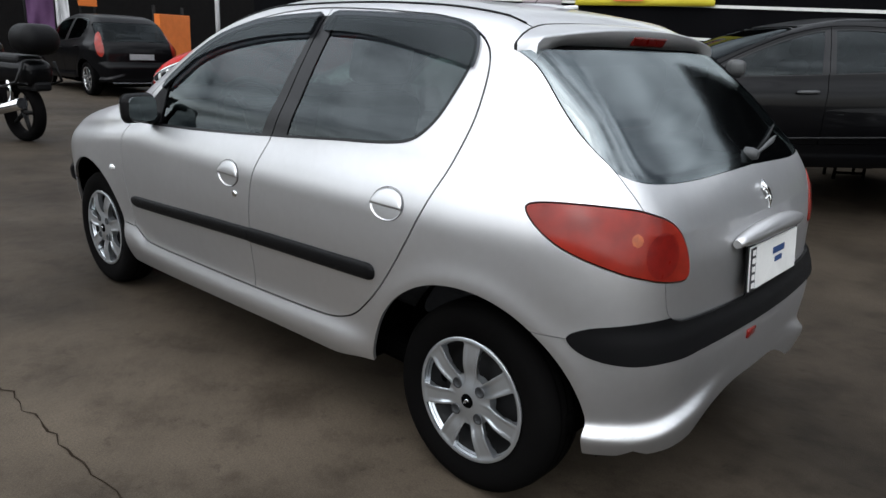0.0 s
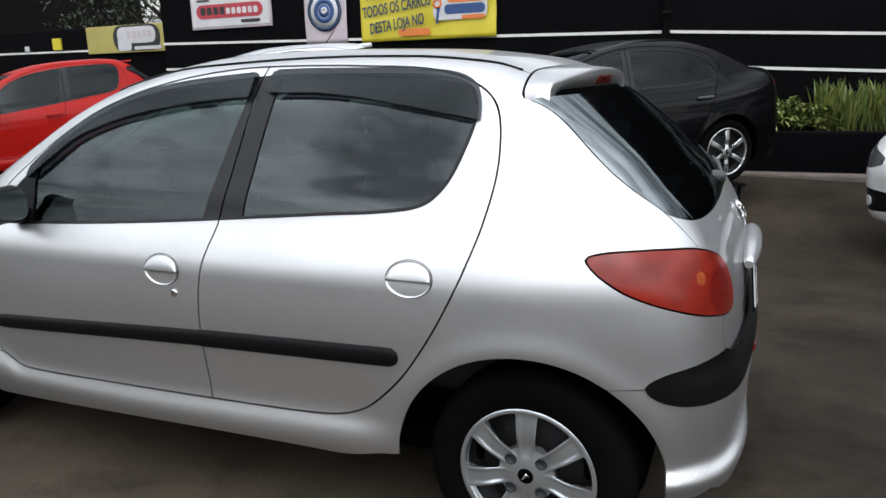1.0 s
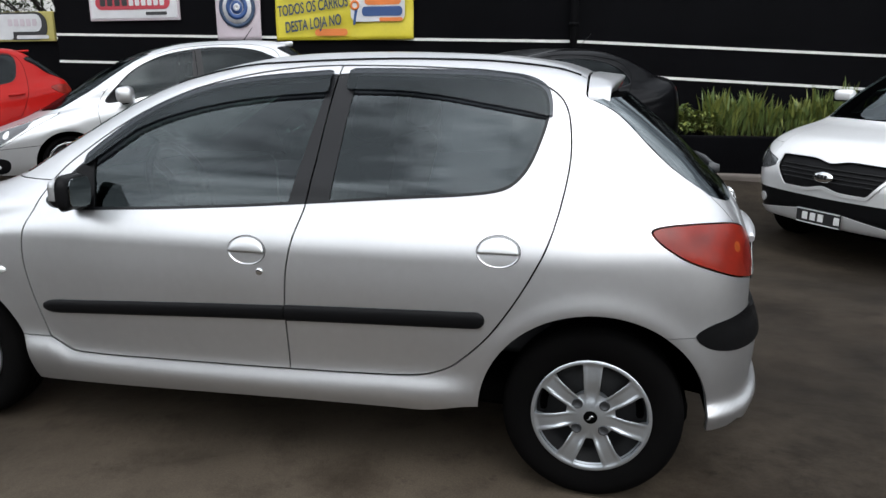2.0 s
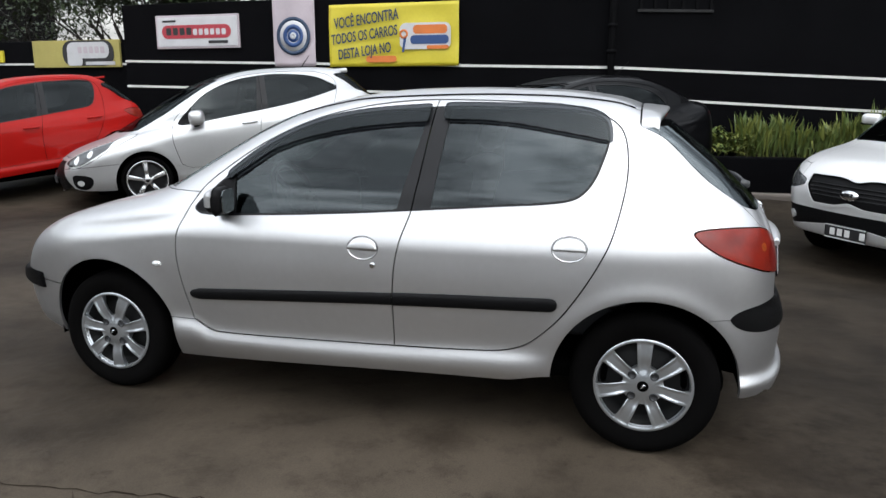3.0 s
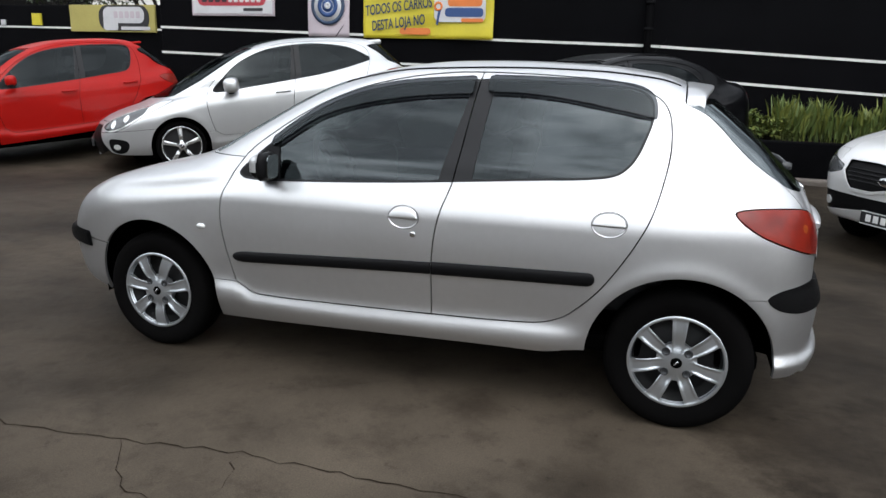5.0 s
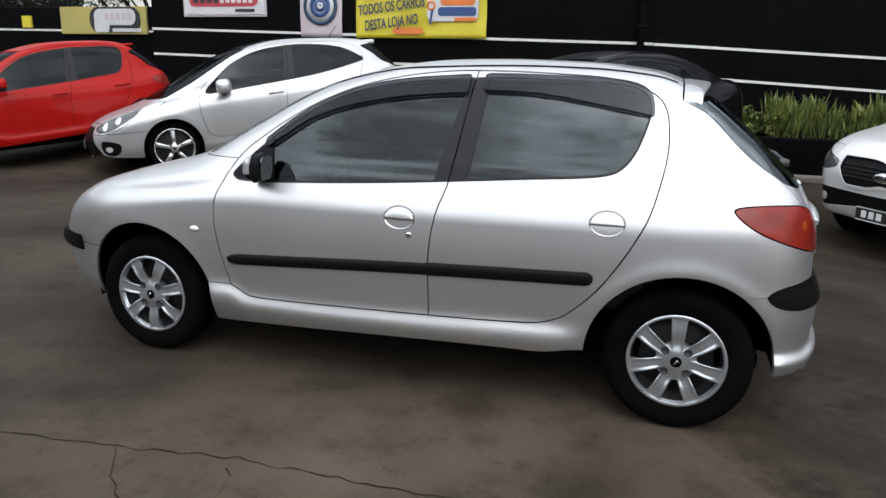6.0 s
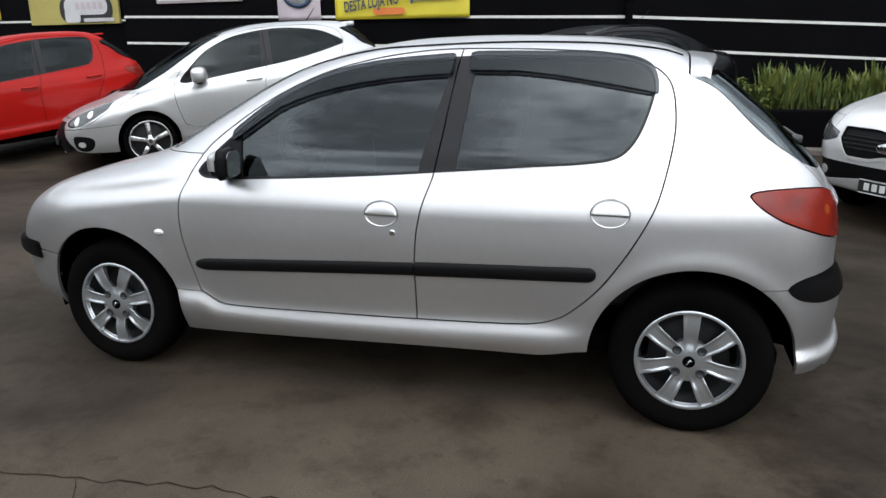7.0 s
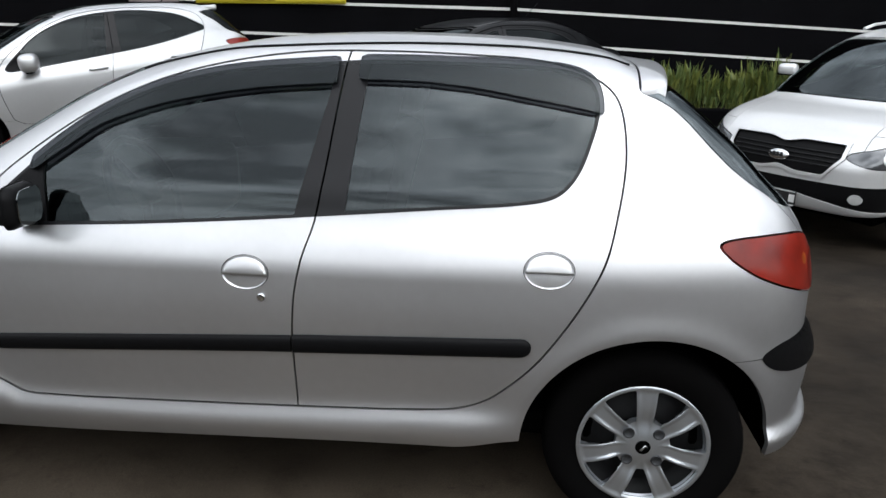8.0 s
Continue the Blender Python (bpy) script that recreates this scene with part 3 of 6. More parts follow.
CONCRETE = material("kerb_concrete", (0.13, 0.11, 0.095), 0.8, vary=0.3, scale=4, bump=0.4, bump_scale=80)


def wall(name, a, b, z1, label, thick=.2):
    """A wall from plan point a to b; its face is towards the yard."""
    d = Vector((b[0] - a[0], b[1] - a[1], 0))
    m = Matrix.Translation((a[0], a[1], 0)) @ Matrix.Rotation(math.atan2(d.y, d.x), 4, "Z")
    ob = part(name, boxed(0, d.length, 0, thick, -.5, z1, bevel=.01, seg=1), WALL)
    ob.matrix_world = m
    tagged(ob, label, "wall", kind="structure")
    return ob, m, d.length


def band(parent, u0, z0, u1, z1, h=.036):
    """A painted raised band along a wall, between two heights."""
    part("painted_band", slab([(u0, -.012, z0 - h / 2), (u1, -.012, z1 - h / 2), (u1, -.012, z1 + h / 2), (u0, -.012, z0 + h / 2)], .016), WHITE_LINE, parent)


A0, A1, B1 = (-8.68, 7.2), (-.58, 7.2), (6.6, 9.7)
EYE0 = (-.054, -3.566, 1.379)
ON_WALL = Matrix.Translation(EYE0) @ Matrix.Scale(1.059, 4) @ Matrix.Translation([-v for v in EYE0])
ON_LOW_WALL = Matrix.Translation(EYE0) @ Matrix.Scale(1.043, 4) @ Matrix.Translation([-v for v in EYE0])
wall_a, _, la = wall("wall_1", A0, A1, 2.90, "charcoal painted yard wall with white bands")
band(wall_a, 0, 1.989, la, 1.809)
band(wall_a, 0, 1.576, la, 1.401)
wall_b, mb, lb = wall("wall_2", A1, B1, 4.4, "tall charcoal painted wall with white bands")
band(wall_b, .02, 1.809, lb, 1.53)
band(wall_b, .02, 1.401, lb, 1.02)
wall_c, _, lc = wall("wall_3", (-15.2, 8.5), (-8.5, 8.5), 2.465, "low charcoal wall behind the parked cars")
band(wall_c, 0, 2.05, lc, 2.0)
wall("wall_4", (-8.68, 8.5), (-8.68, 7.4), 2.9, "short return of the charcoal wall", .15)
# two unseen walls, added to darken low reflections in the cars
wall("unseen_wall_5", (30, -16), (-40, -16), 4.6, "added plain dark wall, out of view behind the camera")
wall("unseen_wall_6", (6.6, 9.7), (30, -2), 6.5, "added plain dark wall, out of view on the right")
# grille in the tall wall
VENT_BAR = material("dark_painted_bar", (0.004, 0.004, 0.0045), 0.8, spec=0.05)
vent = thing("wall_vent", "dark barred opening in the charcoal wall", "vent", mb)
part("frame", boxed(.33, 1.42, -.03, .02, 2.56, 2.60, bevel=.004), STEEL, vent)
part("frame", boxed(.33, 1.42, -.03, .02, 3.30, 3.34, bevel=.004), STEEL, vent)
for i in range(6):
    part("bar", boxed(.36 + .2 * i, .40 + .2 * i, -.025, .015, 2.60, 3.30, bevel=.004), VENT_BAR, vent)
pole = thing("drain_pipe", "dark drain pipe fixed to the wall corner", "pipe")
part("pipe", tube(bmesh.new(), [(-.58, 7.12, .2), (-.58, 7.12, 2.9), (-.58, 7.12, 4.4)], .05, 12), VENT_BAR, pole)
for z in (1.0, 2.0, 2.35, 3.2):
    part("clamp", tube(bmesh.new(), [(-.58, 7.12, z), (-.58, 7.12, z + .05)], .066, 12), VENT_BAR, pole)

# kerb, planter and plants
kerb = part("kerb", boxed(.0, 9, 6.55, 6.78, -.5, .16, bevel=.02), CONCRETE)
tagged(kerb, "low pale concrete kerb in front of the planter", "kerb", kind="structure")
planter = part("planter", boxed(.25, 9, 6.78, 6.95, -.5, .62, bevel=.02), WALL)
tagged(planter, "dark painted planter wall with shrubs", "planter", kind="structure")
soil = part("planter_soil", boxed(.25, 9, 6.95, 7.9, -.5, .56), CRACK)
tagged(soil, "dark soil filling the planter", "soil", kind="structure")
LEAF = material("leaf_green", (0.10, 0.14, 0.035), 0.55, vary=0.35, scale=9)
LEAF2 = material("leaf_yellow_green", (0.15, 0.17, 0.035), 0.55, vary=0.35, scale=9)


def leaf(bm, p, d, l, w, up=Vector((0, 0, 1)), droop=.25):
    """One blade: two quads along a bent midrib."""
    s = d.cross(up)
    s = s.normalized() if s.length > .01 else Vector((1, 0, 0))
    a, b, c = p, p + d * l * .55, p + d * l - up * droop * l * .4
    v = [bm.verts.new(q) for q in (a - s * w * .3, a + s * w * .3, b + s * w, b - s * w, c)]
    bm.faces.new((v[0], v[1], v[2], v[3])), bm.faces.new((v[3], v[2], v[4]))


def grassy(name, x, y, z, h, spread, count, seed):
    rng = random.Random(seed)
    ob = thing(name, "tall sword-leaved shrub growing in the planter", "plant", pose(x, y, z), "shrubs in the planter")
    for mat in (LEAF, LEAF2):
        bm = bmesh.new()
        for _ in range(count):
            a, t = rng.uniform(0, 6.283), rng.uniform(.05, .5)
            d = Vector((math.cos(a) * t, math.sin(a) * t, 1)).normalized()
            leaf(bm, Vector((rng.gauss(0, spread), rng.gauss(0, spread * .6), rng.uniform(0, h * .35))), d, h * rng.uniform(.4, .72), rng.uniform(.010, .022), droop=rng.uniform(.1, .9))
        part("leaves", bm, mat, ob)
    return ob


def bushy(name, x, y, z, r, h, count, seed):
    rng = random.Random(seed)
    ob = thing(name, "low rounded leafy bush growing in the planter", "bush", pose(x, y, z), "shrubs in the planter")
    stems = bmesh.new()
    for k in range(7):
        a = rng.uniform(0, 6.283)
        tube(stems, [(0, 0, 0), (math.cos(a) * r * .3, math.sin(a) * r * .3, h * .4), (math.cos(a) * r * .7, math.sin(a) * r * .5, h * .75)], [.012, .008, .004], 6)
    part("stems", stems, CRACK, ob)
    for mat in (LEAF, LEAF2):
        bm = bmesh.new()
        for _ in range(count):
            a, e = rng.uniform(0, 6.283), rng.uniform(-.2, 1.0)
            q = rng.uniform(.55, 1.05)
            p = Vector((math.cos(a) * math.cos(e) * r * q, math.sin(a) * math.cos(e) * r * .7 * q, h * .35 + math.sin(e) * h * .62 * q))
            d = Vector((math.cos(a) + rng.gauss(0, .5), math.sin(a) + rng.gauss(0, .5), rng.gauss(.3, .6))).normalized()
            leaf(bm, p, d, rng.uniform(.06, .12), rng.uniform(.014, .026), droop=rng.uniform(0, .8))
        part("leaves", bm, mat, ob)
    return ob


bushy("bush", .70, 7.20, .55, .36, .50, 420, 5)
bushy("bush", 1.12, 7.28, .55, .30, .42, 320, 6)
for i, (px, hh) in enumerate(((1.28, .82), (1.52, .72), (1.78, .80), (2.02, .62), (2.30, .66), (2.58, .80), (2.85, .86), (3.15, .74), (3.5, .8))):
    grassy("shrub", px, 7.25 + .06 * (i % 3), .55, hh, .07, 70, 20 + i)


# ---- signs on the wall ----
YELLOW = material("yellow_banner_vinyl", (0.55, 0.46, 0.03), 0.45, vary=0.10, scale=2, bump=0.2, bump_scale=7)
DULL_YELLOW = material("faded_yellow_panel", (0.36, 0.31, 0.09), 0.5, vary=0.15, scale=2)
PALE = material("pale_banner_vinyl", (0.44, 0.38, 0.41), 0.5, vary=0.12, scale=3)
WHITE = material("white_print", (0.50, 0.50, 0.51), 0.5)
BLUE = material("blue_print", (0.018, 0.055, 0.17), 0.5)
NAVY = material("navy_print", (0.015, 0.035, 0.075), 0.5)
REDP = material("red_print", (0.36, 0.03, 0.045), 0.5)
ORANGE = material("orange_print", (0.60, 0.16, 0.03), 0.5)
DARKP = material("black_print", (0.015, 0.015, 0.016), 0.5)


def sheet(name, x0, x1, z0, z1, y, mat, parent, wave=.012, seed=1):
    """Hanging vinyl with shallow folds."""
    nx, nz = 36, 16
    v = []
    for k in range(nz + 1):
        for i in range(nx + 1):
            u, w = i / nx, k / nz
            o = wave * (math.sin(u * 9 + w * 5 + seed) * .5 + math.sin(w * 11 - u * 6 + seed) * .35 + noise.noise((u * 4, w * 3, seed)) * .8)
            v.append((x0 + (x1 - x0) * u, y + o, z0 + (z1 - z0) * w))
    f = [(k * (nx + 1) + i, k * (nx + 1) + i + 1, (k + 1) * (nx + 1) + i + 1, (k + 1) * (nx + 1) + i) for k in range(nz) for i in range(nx)]
    ob = part(name, (v, f), mat, parent)
    ob.data.shade_smooth()
    t = ob.modifiers.new("thickness", "SOLIDIFY")
    t.thickness = .004
    return ob


def disc_ring(name, x, y, z, r0, r1, mat, parent, tilt=1.0):
    bm = bmesh.new()
    lathe(bm, [(r0, 0), (r1, 0), (r1, .003), (r0, .003)], 48, "y", (x, y, z), close=True)
    return part(name, bm, mat, parent)


def pill(name, x0, x1, z0, z1, y, mat, parent, r=None, depth=.004):
    h = (z1 - z0) / 2 if r is None else r
    pts = []
    for cx, cz, a0 in ((x1 - h, z1 - h, 0), (x0 + h, z1 - h, 90), (x0 + h, z0 + h, 180), (x1 - h, z0 + h, 270)):
        pts += [(cx + h * math.cos(radians(a0 + 15 * k)), y, cz + h * math.sin(radians(a0 + 15 * k))) for k in range(7)]
    return part(name, slab(pts, depth), mat, parent)


def lettering(text, x, y, z, size, mat, parent, turn=0.0, shear=0.0):
    cu = bpy.data.curves.new("lettering", "FONT")
    cu.body, cu.size, cu.extrude, cu.shear = text, size, .002, shear
    cu.offset = size * .018
    cu.materials.append(mat)
    ob = new("lettering", cu)
    ob.parent = parent
    ob.matrix_local = pose(x, y, z, 90, turn, 0) @ Matrix.Diagonal((.64, 1.12, 1, 1))
    return ob


banner = thing("banner", "yellow vinyl banner with blue lettering hung on the charcoal wall", "banner", ON_WALL)
sheet("vinyl", -4.60, -2.64, 1.83, 2.70, 6.55, YELLOW, banner, .014, 3)
for i, (line, lx, lz, ls) in enumerate((("VOCÊ ENCONTRA", -4.50, 2.36, .185), ("TODOS OS CARROS", -4.55, 2.14, .175), ("DESTA LOJA NO", -4.45, 1.93, .175))):
    lettering(line, lx, 6.515, lz, ls, NAVY, banner, -7.0, .15)
pill("printed_smile", -4.02, -3.55, 1.885, 1.975, 6.520, ORANGE, banner)
pill("printed_badge", -3.50, -2.75, 2.06, 2.42, 6.522, WHITE, banner, .09)
pill("printed_bar", -3.30, -2.80, 2.27, 2.39, 6.517, ORANGE, banner, .05)
pill("printed_bar", -3.34, -2.78, 2.13, 2.25, 6.517, BLUE, banner, .05)
pill("printed_bar", -3.10, -2.78, 2.06, 2.11, 6.517, ORANGE, banner, .02)
disc_ring("printed_key_ring", -3.44, 6.516, 2.27, .035, .065, ORANGE, banner)
part("printed_key", slab([(-3.47, 6.516, 2.02), (-3.44, 6.516, 2.02), (-3.40, 6.516, 2.22), (-3.44, 6.516, 2.22)], .003), BLUE, banner)

sign = thing("wall_sign", "white framed sign with a red printed lozenge on the wall", "sign", ON_WALL)
part("panel", boxed(-7.53, -6.12, 6.55, 6.58, 2.16, 2.60, bevel=.006), WHITE, sign)
part("frame", boxed(-7.56, -6.09, 6.56, 6.595, 2.13, 2.63, bevel=.008), PALE, sign)
pill("printed_lozenge", -7.44, -6.22, 2.28, 2.48, 6.544, REDP, sign)
for k in range(4):
    pill("printed_bar", -7.36 + .12 * k, -7.27 + .12 * k, 2.33, 2.44, 6.541, DARKP, sign, .02)
for k in range(6):
    pill("printed_bar", -6.88 + .10 * k, -6.81 + .10 * k, 2.33, 2.42, 6.541, WHITE, sign, .02)
pill("printed_bar", -7.42, -7.18, 2.525, 2.555, 6.544, DARKP, sign, .01)
pill("printed_bar", -6.62, -6.28, 2.20, 2.245, 6.544, DARKP, sign, .01)

pale = thing("banner", "pale pinkish vinyl banner with a blue ring emblem", "banner", ON_WALL)
sheet("vinyl", -5.51, -4.83, 1.84, 2.86, 6.555, PALE, pale, .008, 8)
disc_ring("printed_ring", -5.17, 6.53, 2.28, .22, .275, NAVY, pale)
disc_ring("printed_ring", -5.17, 6.53, 2.28, .01, .22, WHITE, pale)
disc_ring("printed_ring", -5.17, 6.524, 2.28, .10, .165, BLUE, pale)
disc_ring("printed_disc", -5.17, 6.524, 2.28, .01, .09, BLUE, pale)
disc_ring("printed_disc", -5.17, 6.519, 2.28, .01, .05, WHITE, pale)

sign = thing("wall_sign", "yellow and white sign with a black outline on the low wall", "sign", ON_LOW_WALL)
part("panel", boxed(-11.35, -9.40, 7.94, 7.99, 1.93, 2.42, bevel=.006), DULL_YELLOW, sign)
pill("printed_outline", -10.66, -9.52, 1.955, 2.415, 7.93, DARKP, sign, .2)
pill("printed_shape", -10.55, -9.62, 2.09, 2.38, 7.924, WHITE, sign, .13)
pill("printed_shape", -10.55, -10.22, 1.96, 2.2, 7.922, WHITE, sign, .06)
for k in range(5):
    pill("printed_bar", -10.30 + .125 * k, -10.21 + .125 * k, 2.18, 2.30, 7.918, PALE, sign, .02)
pill("printed_bar", -10.15, -9.5, 1.97, 2.03, 7.92, WHITE, sign, .02)
for xx, mat, s in ((-12.3, YELLOW, .22), (-13.1, WHITE, .10)):
    sq = thing("wall_plate", "small square plate on the low dark wall", "sign", ON_LOW_WALL)
    part("panel", boxed(xx, xx + s, 7.95, 7.99, 2.04, 2.04 + s, bevel=.004), mat, sq)


# ---- trees behind the low wall ----
BARK = material("bark", (0.020, 0.017, 0.014), 0.9, vary=0.4, bump=0.6, bump_scale=25)
FOLIAGE = material("tree_foliage", (0.030, 0.047, 0.016), 0.6, vary=0.5, scale=3)


def tree(x, y, h, lean, seed, leaves=2600, crown=2.2, bare=False):
    rng = random.Random(seed)
    ob = thing("tree", "dark gnarled tree with spreading limbs behind the low wall", "tree", pose(x, y, 0), "trees behind the wall")
    bm, tips = bmesh.new(), []

    def grow(p, d, l, r, n):
        pts, rs = [p], [r]
        for i in range(5):
            d = (d + Vector((rng.gauss(0, .16), rng.gauss(0, .16), rng.gauss(.04, .1)))).normalized()
            pts.append(pts[-1] + d * l / 5)
            rs.append(r * (1 - .11 * (i + 1)))
        tube(bm, pts, rs, 8 if n > 2 else 5)
        if n == 0:
            tips.extend(pts[2:])
            return
        for k in range(3 if n > 1 else 4):
            a = rng.uniform(0, 6.283)
            grow(pts[rng.choice((3, 4, 5))], (d + Vector((math.cos(a), math.sin(a), rng.uniform(-.15, .5))) * .9).normalized(), l * rng.uniform(.55, .8), rs[4] * .62, n - 1)
    grow(Vector((0, 0, -.1)), Vector((lean, 0, 1)).normalized(), h, .22, 4)
    part("trunk", bm, BARK, ob)
    lv = bmesh.new()
    for _ in range(leaves):
        p = rng.choice(tips) + Vector((rng.gauss(0, .28), rng.gauss(0, .28), rng.gauss(0, .22)))
        leaf(lv, p, Vector((rng.gauss(0, 1), rng.gauss(0, 1), rng.gauss(0, .6))).normalized(), rng.uniform(.08, .2), rng.uniform(.02, .05))
    part("crown", lv, FOLIAGE, ob)
    return ob


tree(-13.6, 12.5, 2.4, -.35, 3, 2600)
tree(-11.3, 11.0, 2.6, .12, 7, 9500)
tree(-10.2, 11.8, 2.2, -.1, 12, 13000)
tree(-16.5, 13.5, 2.3, .3, 15, 1800)


# ---- cars ----
def side_y(c, x, z):
    """Where the left flank lies at these lengths and heights."""
    x, z = np.broadcast_arrays(np.asarray(x, float), np.asarray(z, float))
    lo, hi = np.full(x.size, -1.2), np.full(x.size, -.2)
    for _ in range(32):
        mid = (lo + hi) / 2
        out = body_value(c, np.stack([x.ravel(), mid, z.ravel()], 1)) > 0
        lo, hi = np.where(out, mid, lo), np.where(out, hi, mid)
    return lo.reshape(x.shape)


def smooth_part(name, data, mat, parent, label=""):
    ob = part(name, data, mat, parent, label)
    ob.data.shade_smooth()
    return ob


HATCH_LINES = dict(
    door=ring((-1.955, .409), (-1.925, .395), (-1.869, .363), (-1.78, .357), (-1.60, .358), (-1.02, .374), (-.60, .394), (-.50, .412), (-.425, .452), (-.302, .582), (-.167, .812), (-.118, .975),
              (-.102, 1.14), (-.14, 1.275), (-.29, 1.347), (-.55, 1.370), (-.843, 1.377), (-1.014, 1.372), (-1.216, 1.346), (-1.42, 1.295), (-1.626, 1.205), (-1.81, 1.088), (-1.93, .985),
              (-1.985, .88), (-2.010, .78), (-2.014, .70), (-2.002, .60), (-1.975, .48), sharp=(0,)),
    middle=curve((.3, -1.003), (.578, -1.004), (.70, -.996), (.82, -.973), (.935, -.940), (1.345, -.886), (1.45, -.87)),
    glass=ring((-1.945, .912), (-1.905, .884), (-1.6, .893), (-1.2, .917), (-.932, .938), (-.6, .966), (-.38, .984), (-.285, 1.005), (-.232, 1.055), (-.195, 1.14), (-.175, 1.235), (-.20, 1.305),
               (-.30, 1.337), (-.6, 1.350), (-.811, 1.352), (-.908, 1.347), (-1.211, 1.322), (-1.415, 1.278), (-1.569, 1.214), (-1.725, 1.114), (-1.88, .985)),
    front_edge=curve((.85, -1.020), (.93, -1.003), (1.345, -.907), (1.45, -.885)),
    rear_edge=curve((.85, -.868), (.94, -.860), (1.36, -.815), (1.45, -.80)),
    sail=curve((.85, -1.725), (.88, -1.73), (1.07, -1.765), (1.2, -1.74)),
    arches=((0.0, .290, .357), (-2.422, .288, .368)))


def car_body(c, lines, root, coat, glass, step=.03, gap=.0028, scale=(1, 1, 1), hero=False, extra=None):
    """The shell of a car, split into its panels. extra cuts further pieces out of it and returns the rest."""
    m = shell(c, step)
    sc = np.array(scale, float)

    def put(name, piece, mat, label="", depth=.012, both=False, whole=False, lift=0.0, parent=None):
        if lift:
            piece = lifted(piece, lift)
        if not len(piece[0]):
            return None
        n = piece[1] / sc
        piece = (piece[0] * sc, n / (np.linalg.norm(n, axis=1)[:, None] + 1e-12), piece[2])
        return panel(name, piece, mat, parent or root, label, depth, both, whole)
    m = cut(m, m[0][:, 2] - c["floor"] - .02 - (.034 + .054 * step01(m[0][:, 0], -2.2, -.4) + .025 * step01(m[0][:, 0], -.56, -.36) - .045 * step01(m[0][:, 0], .05, .25)) * (c is HATCH))
    for cx, cz, r in lines["arches"]:
        d = np.hypot(m[0][:, 0] - cx, (m[0][:, 2] - cz) * np.where(m[0][:, 2] < cz, .2, 1.0)) - r
        m = cut(m, np.where(m[0][:, 1] > -.3, 1.0, d))
    inner = cut(m, cut_low(m)) if hero else m
    glass_d = lambda q: np.minimum(inside(lines["glass"], q[:, 0], q[:, 2]), -q[:, 1] - .40)

    def screen_d(q):
        low, cs, ct, cw, cr = fields(c, *q.T)
        thin = 1.0 if c is HATCH else .45
        return np.minimum(np.minimum(cw - cs - .030 * thin, cw - ct - .028), np.minimum(low - .028, cw - cr))
    if extra:
        m = extra(m, put, gap)
    # windscreen
    d = screen_d(m[0])
    put("windscreen", cut(m, d - gap), glass, "curved laminated windscreen", .006, whole=True)
    m = cut(m, -d - gap)
    # doors
    d = np.minimum(inside(lines["door"], m[0][:, 0], m[0][:, 2]), -m[0][:, 1] - .42)
    doors = cut(m, d - gap)
    m = cut(m, -d - gap)
    for name, sign in (("front_door", -1), ("rear_door", 1)):
        q = cut(doors, (doors[0][:, 0] - lines["middle"](doors[0][:, 2])) * sign - gap)
        g = glass_d(q[0])
        ob = put(name, cut(q, -g), coat, "", .016, both=True)
        seal = cut(q, g)
        g = glass_d(seal[0])
        put("window_seal", cut(seal, .009 - g), TRIM, "", .0, both=True, lift=.0015, parent=ob)
        pane = cut(seal, g - .009)
        edge = lines["front_edge"] if sign < 0 else lines["rear_edge"]
        e = (pane[0][:, 0] - edge(pane[0][:, 2])) * sign
        put("pillar_cover", cut(pane, -e), TRIM, "satin black pillar cover", .004, both=True, lift=.001, parent=ob)
        pane = cut(pane, e)
        if sign < 0:
            e = pane[0][:, 0] - lines["sail"](pane[0][:, 2])
            put("mirror_base", cut(pane, -e), PLASTIC, "black plastic mirror base", .004, both=True, lift=.003, parent=ob)
            pane = cut(pane, e)
        put("window_pane", pane, glass, "tinted window pane", .004, both=True, lift=-.003, parent=ob)
    # roof, bonnet, wings and the rest
    p = m[0]
    low, cs, ct, cw, cr = fields(c, *p.T)
    d = np.minimum(np.minimum(.505 + .03 * np.clip((-p[:, 0] - .2), -.2, 1.2) - np.abs(p[:, 1]), p[:, 2] - 1.18 * c["roof"](np.array([-.8]))[0] / 1.435), ct - cw + .02)
    put("roof_panel", cut(m, d - gap), coat, "", .008, whole=True)
    m = cut(m, -d - gap)
    p = m[0]
    fx = c["wheels"][1]
    front = inside(lines["door"], p[:, 0], p[:, 2])
    ahead = np.minimum(fx + .48 - .02 - p[:, 0], 1.02 * c["hood"](np.array([-2.2]))[0] - p[:, 2])
    bon = np.minimum(ahead, np.minimum(.60 - np.abs(p[:, 1]), np.minimum(p[:, 2] - .62, p[:, 2] - c["hood"](p[:, 0]) + .10)))
    put("bonnet", cut(m, bon - gap), coat, "", .01, whole=True)
    m = cut(m, -bon - gap)
    p = m[0]
    bum = np.minimum(.505 - p[:, 2], fx - .20 - p[:, 0])
    put("front_bumper", cut(m, bum - gap), coat, "", .012, whole=True)
    m = cut(m, -bum - gap)
    p = m[0]
    wing = np.minimum(np.minimum(fx + .60 - p[:, 0], p[:, 2] - .408), np.minimum(.975 - p[:, 2], 10.0))
    put("front_wing", cut(m, wing - gap * .6), coat, "", .012, both=True)
    m = cut(m, -wing - gap * .6)
    put("body_side", m, coat, "", .014, both=True)
    # dark frame behind the gaps
    q = inner
    q = cut(q, .012 - glass_d(q[0]))
    q = cut(q, .02 - screen_d(q[0]))
    if hero:
        q = cut(q, .03 - rear_glass_d(q[0]))
    put("inner_frame", lifted(q, -.017), INNER, "", 0, whole=True)
    return m


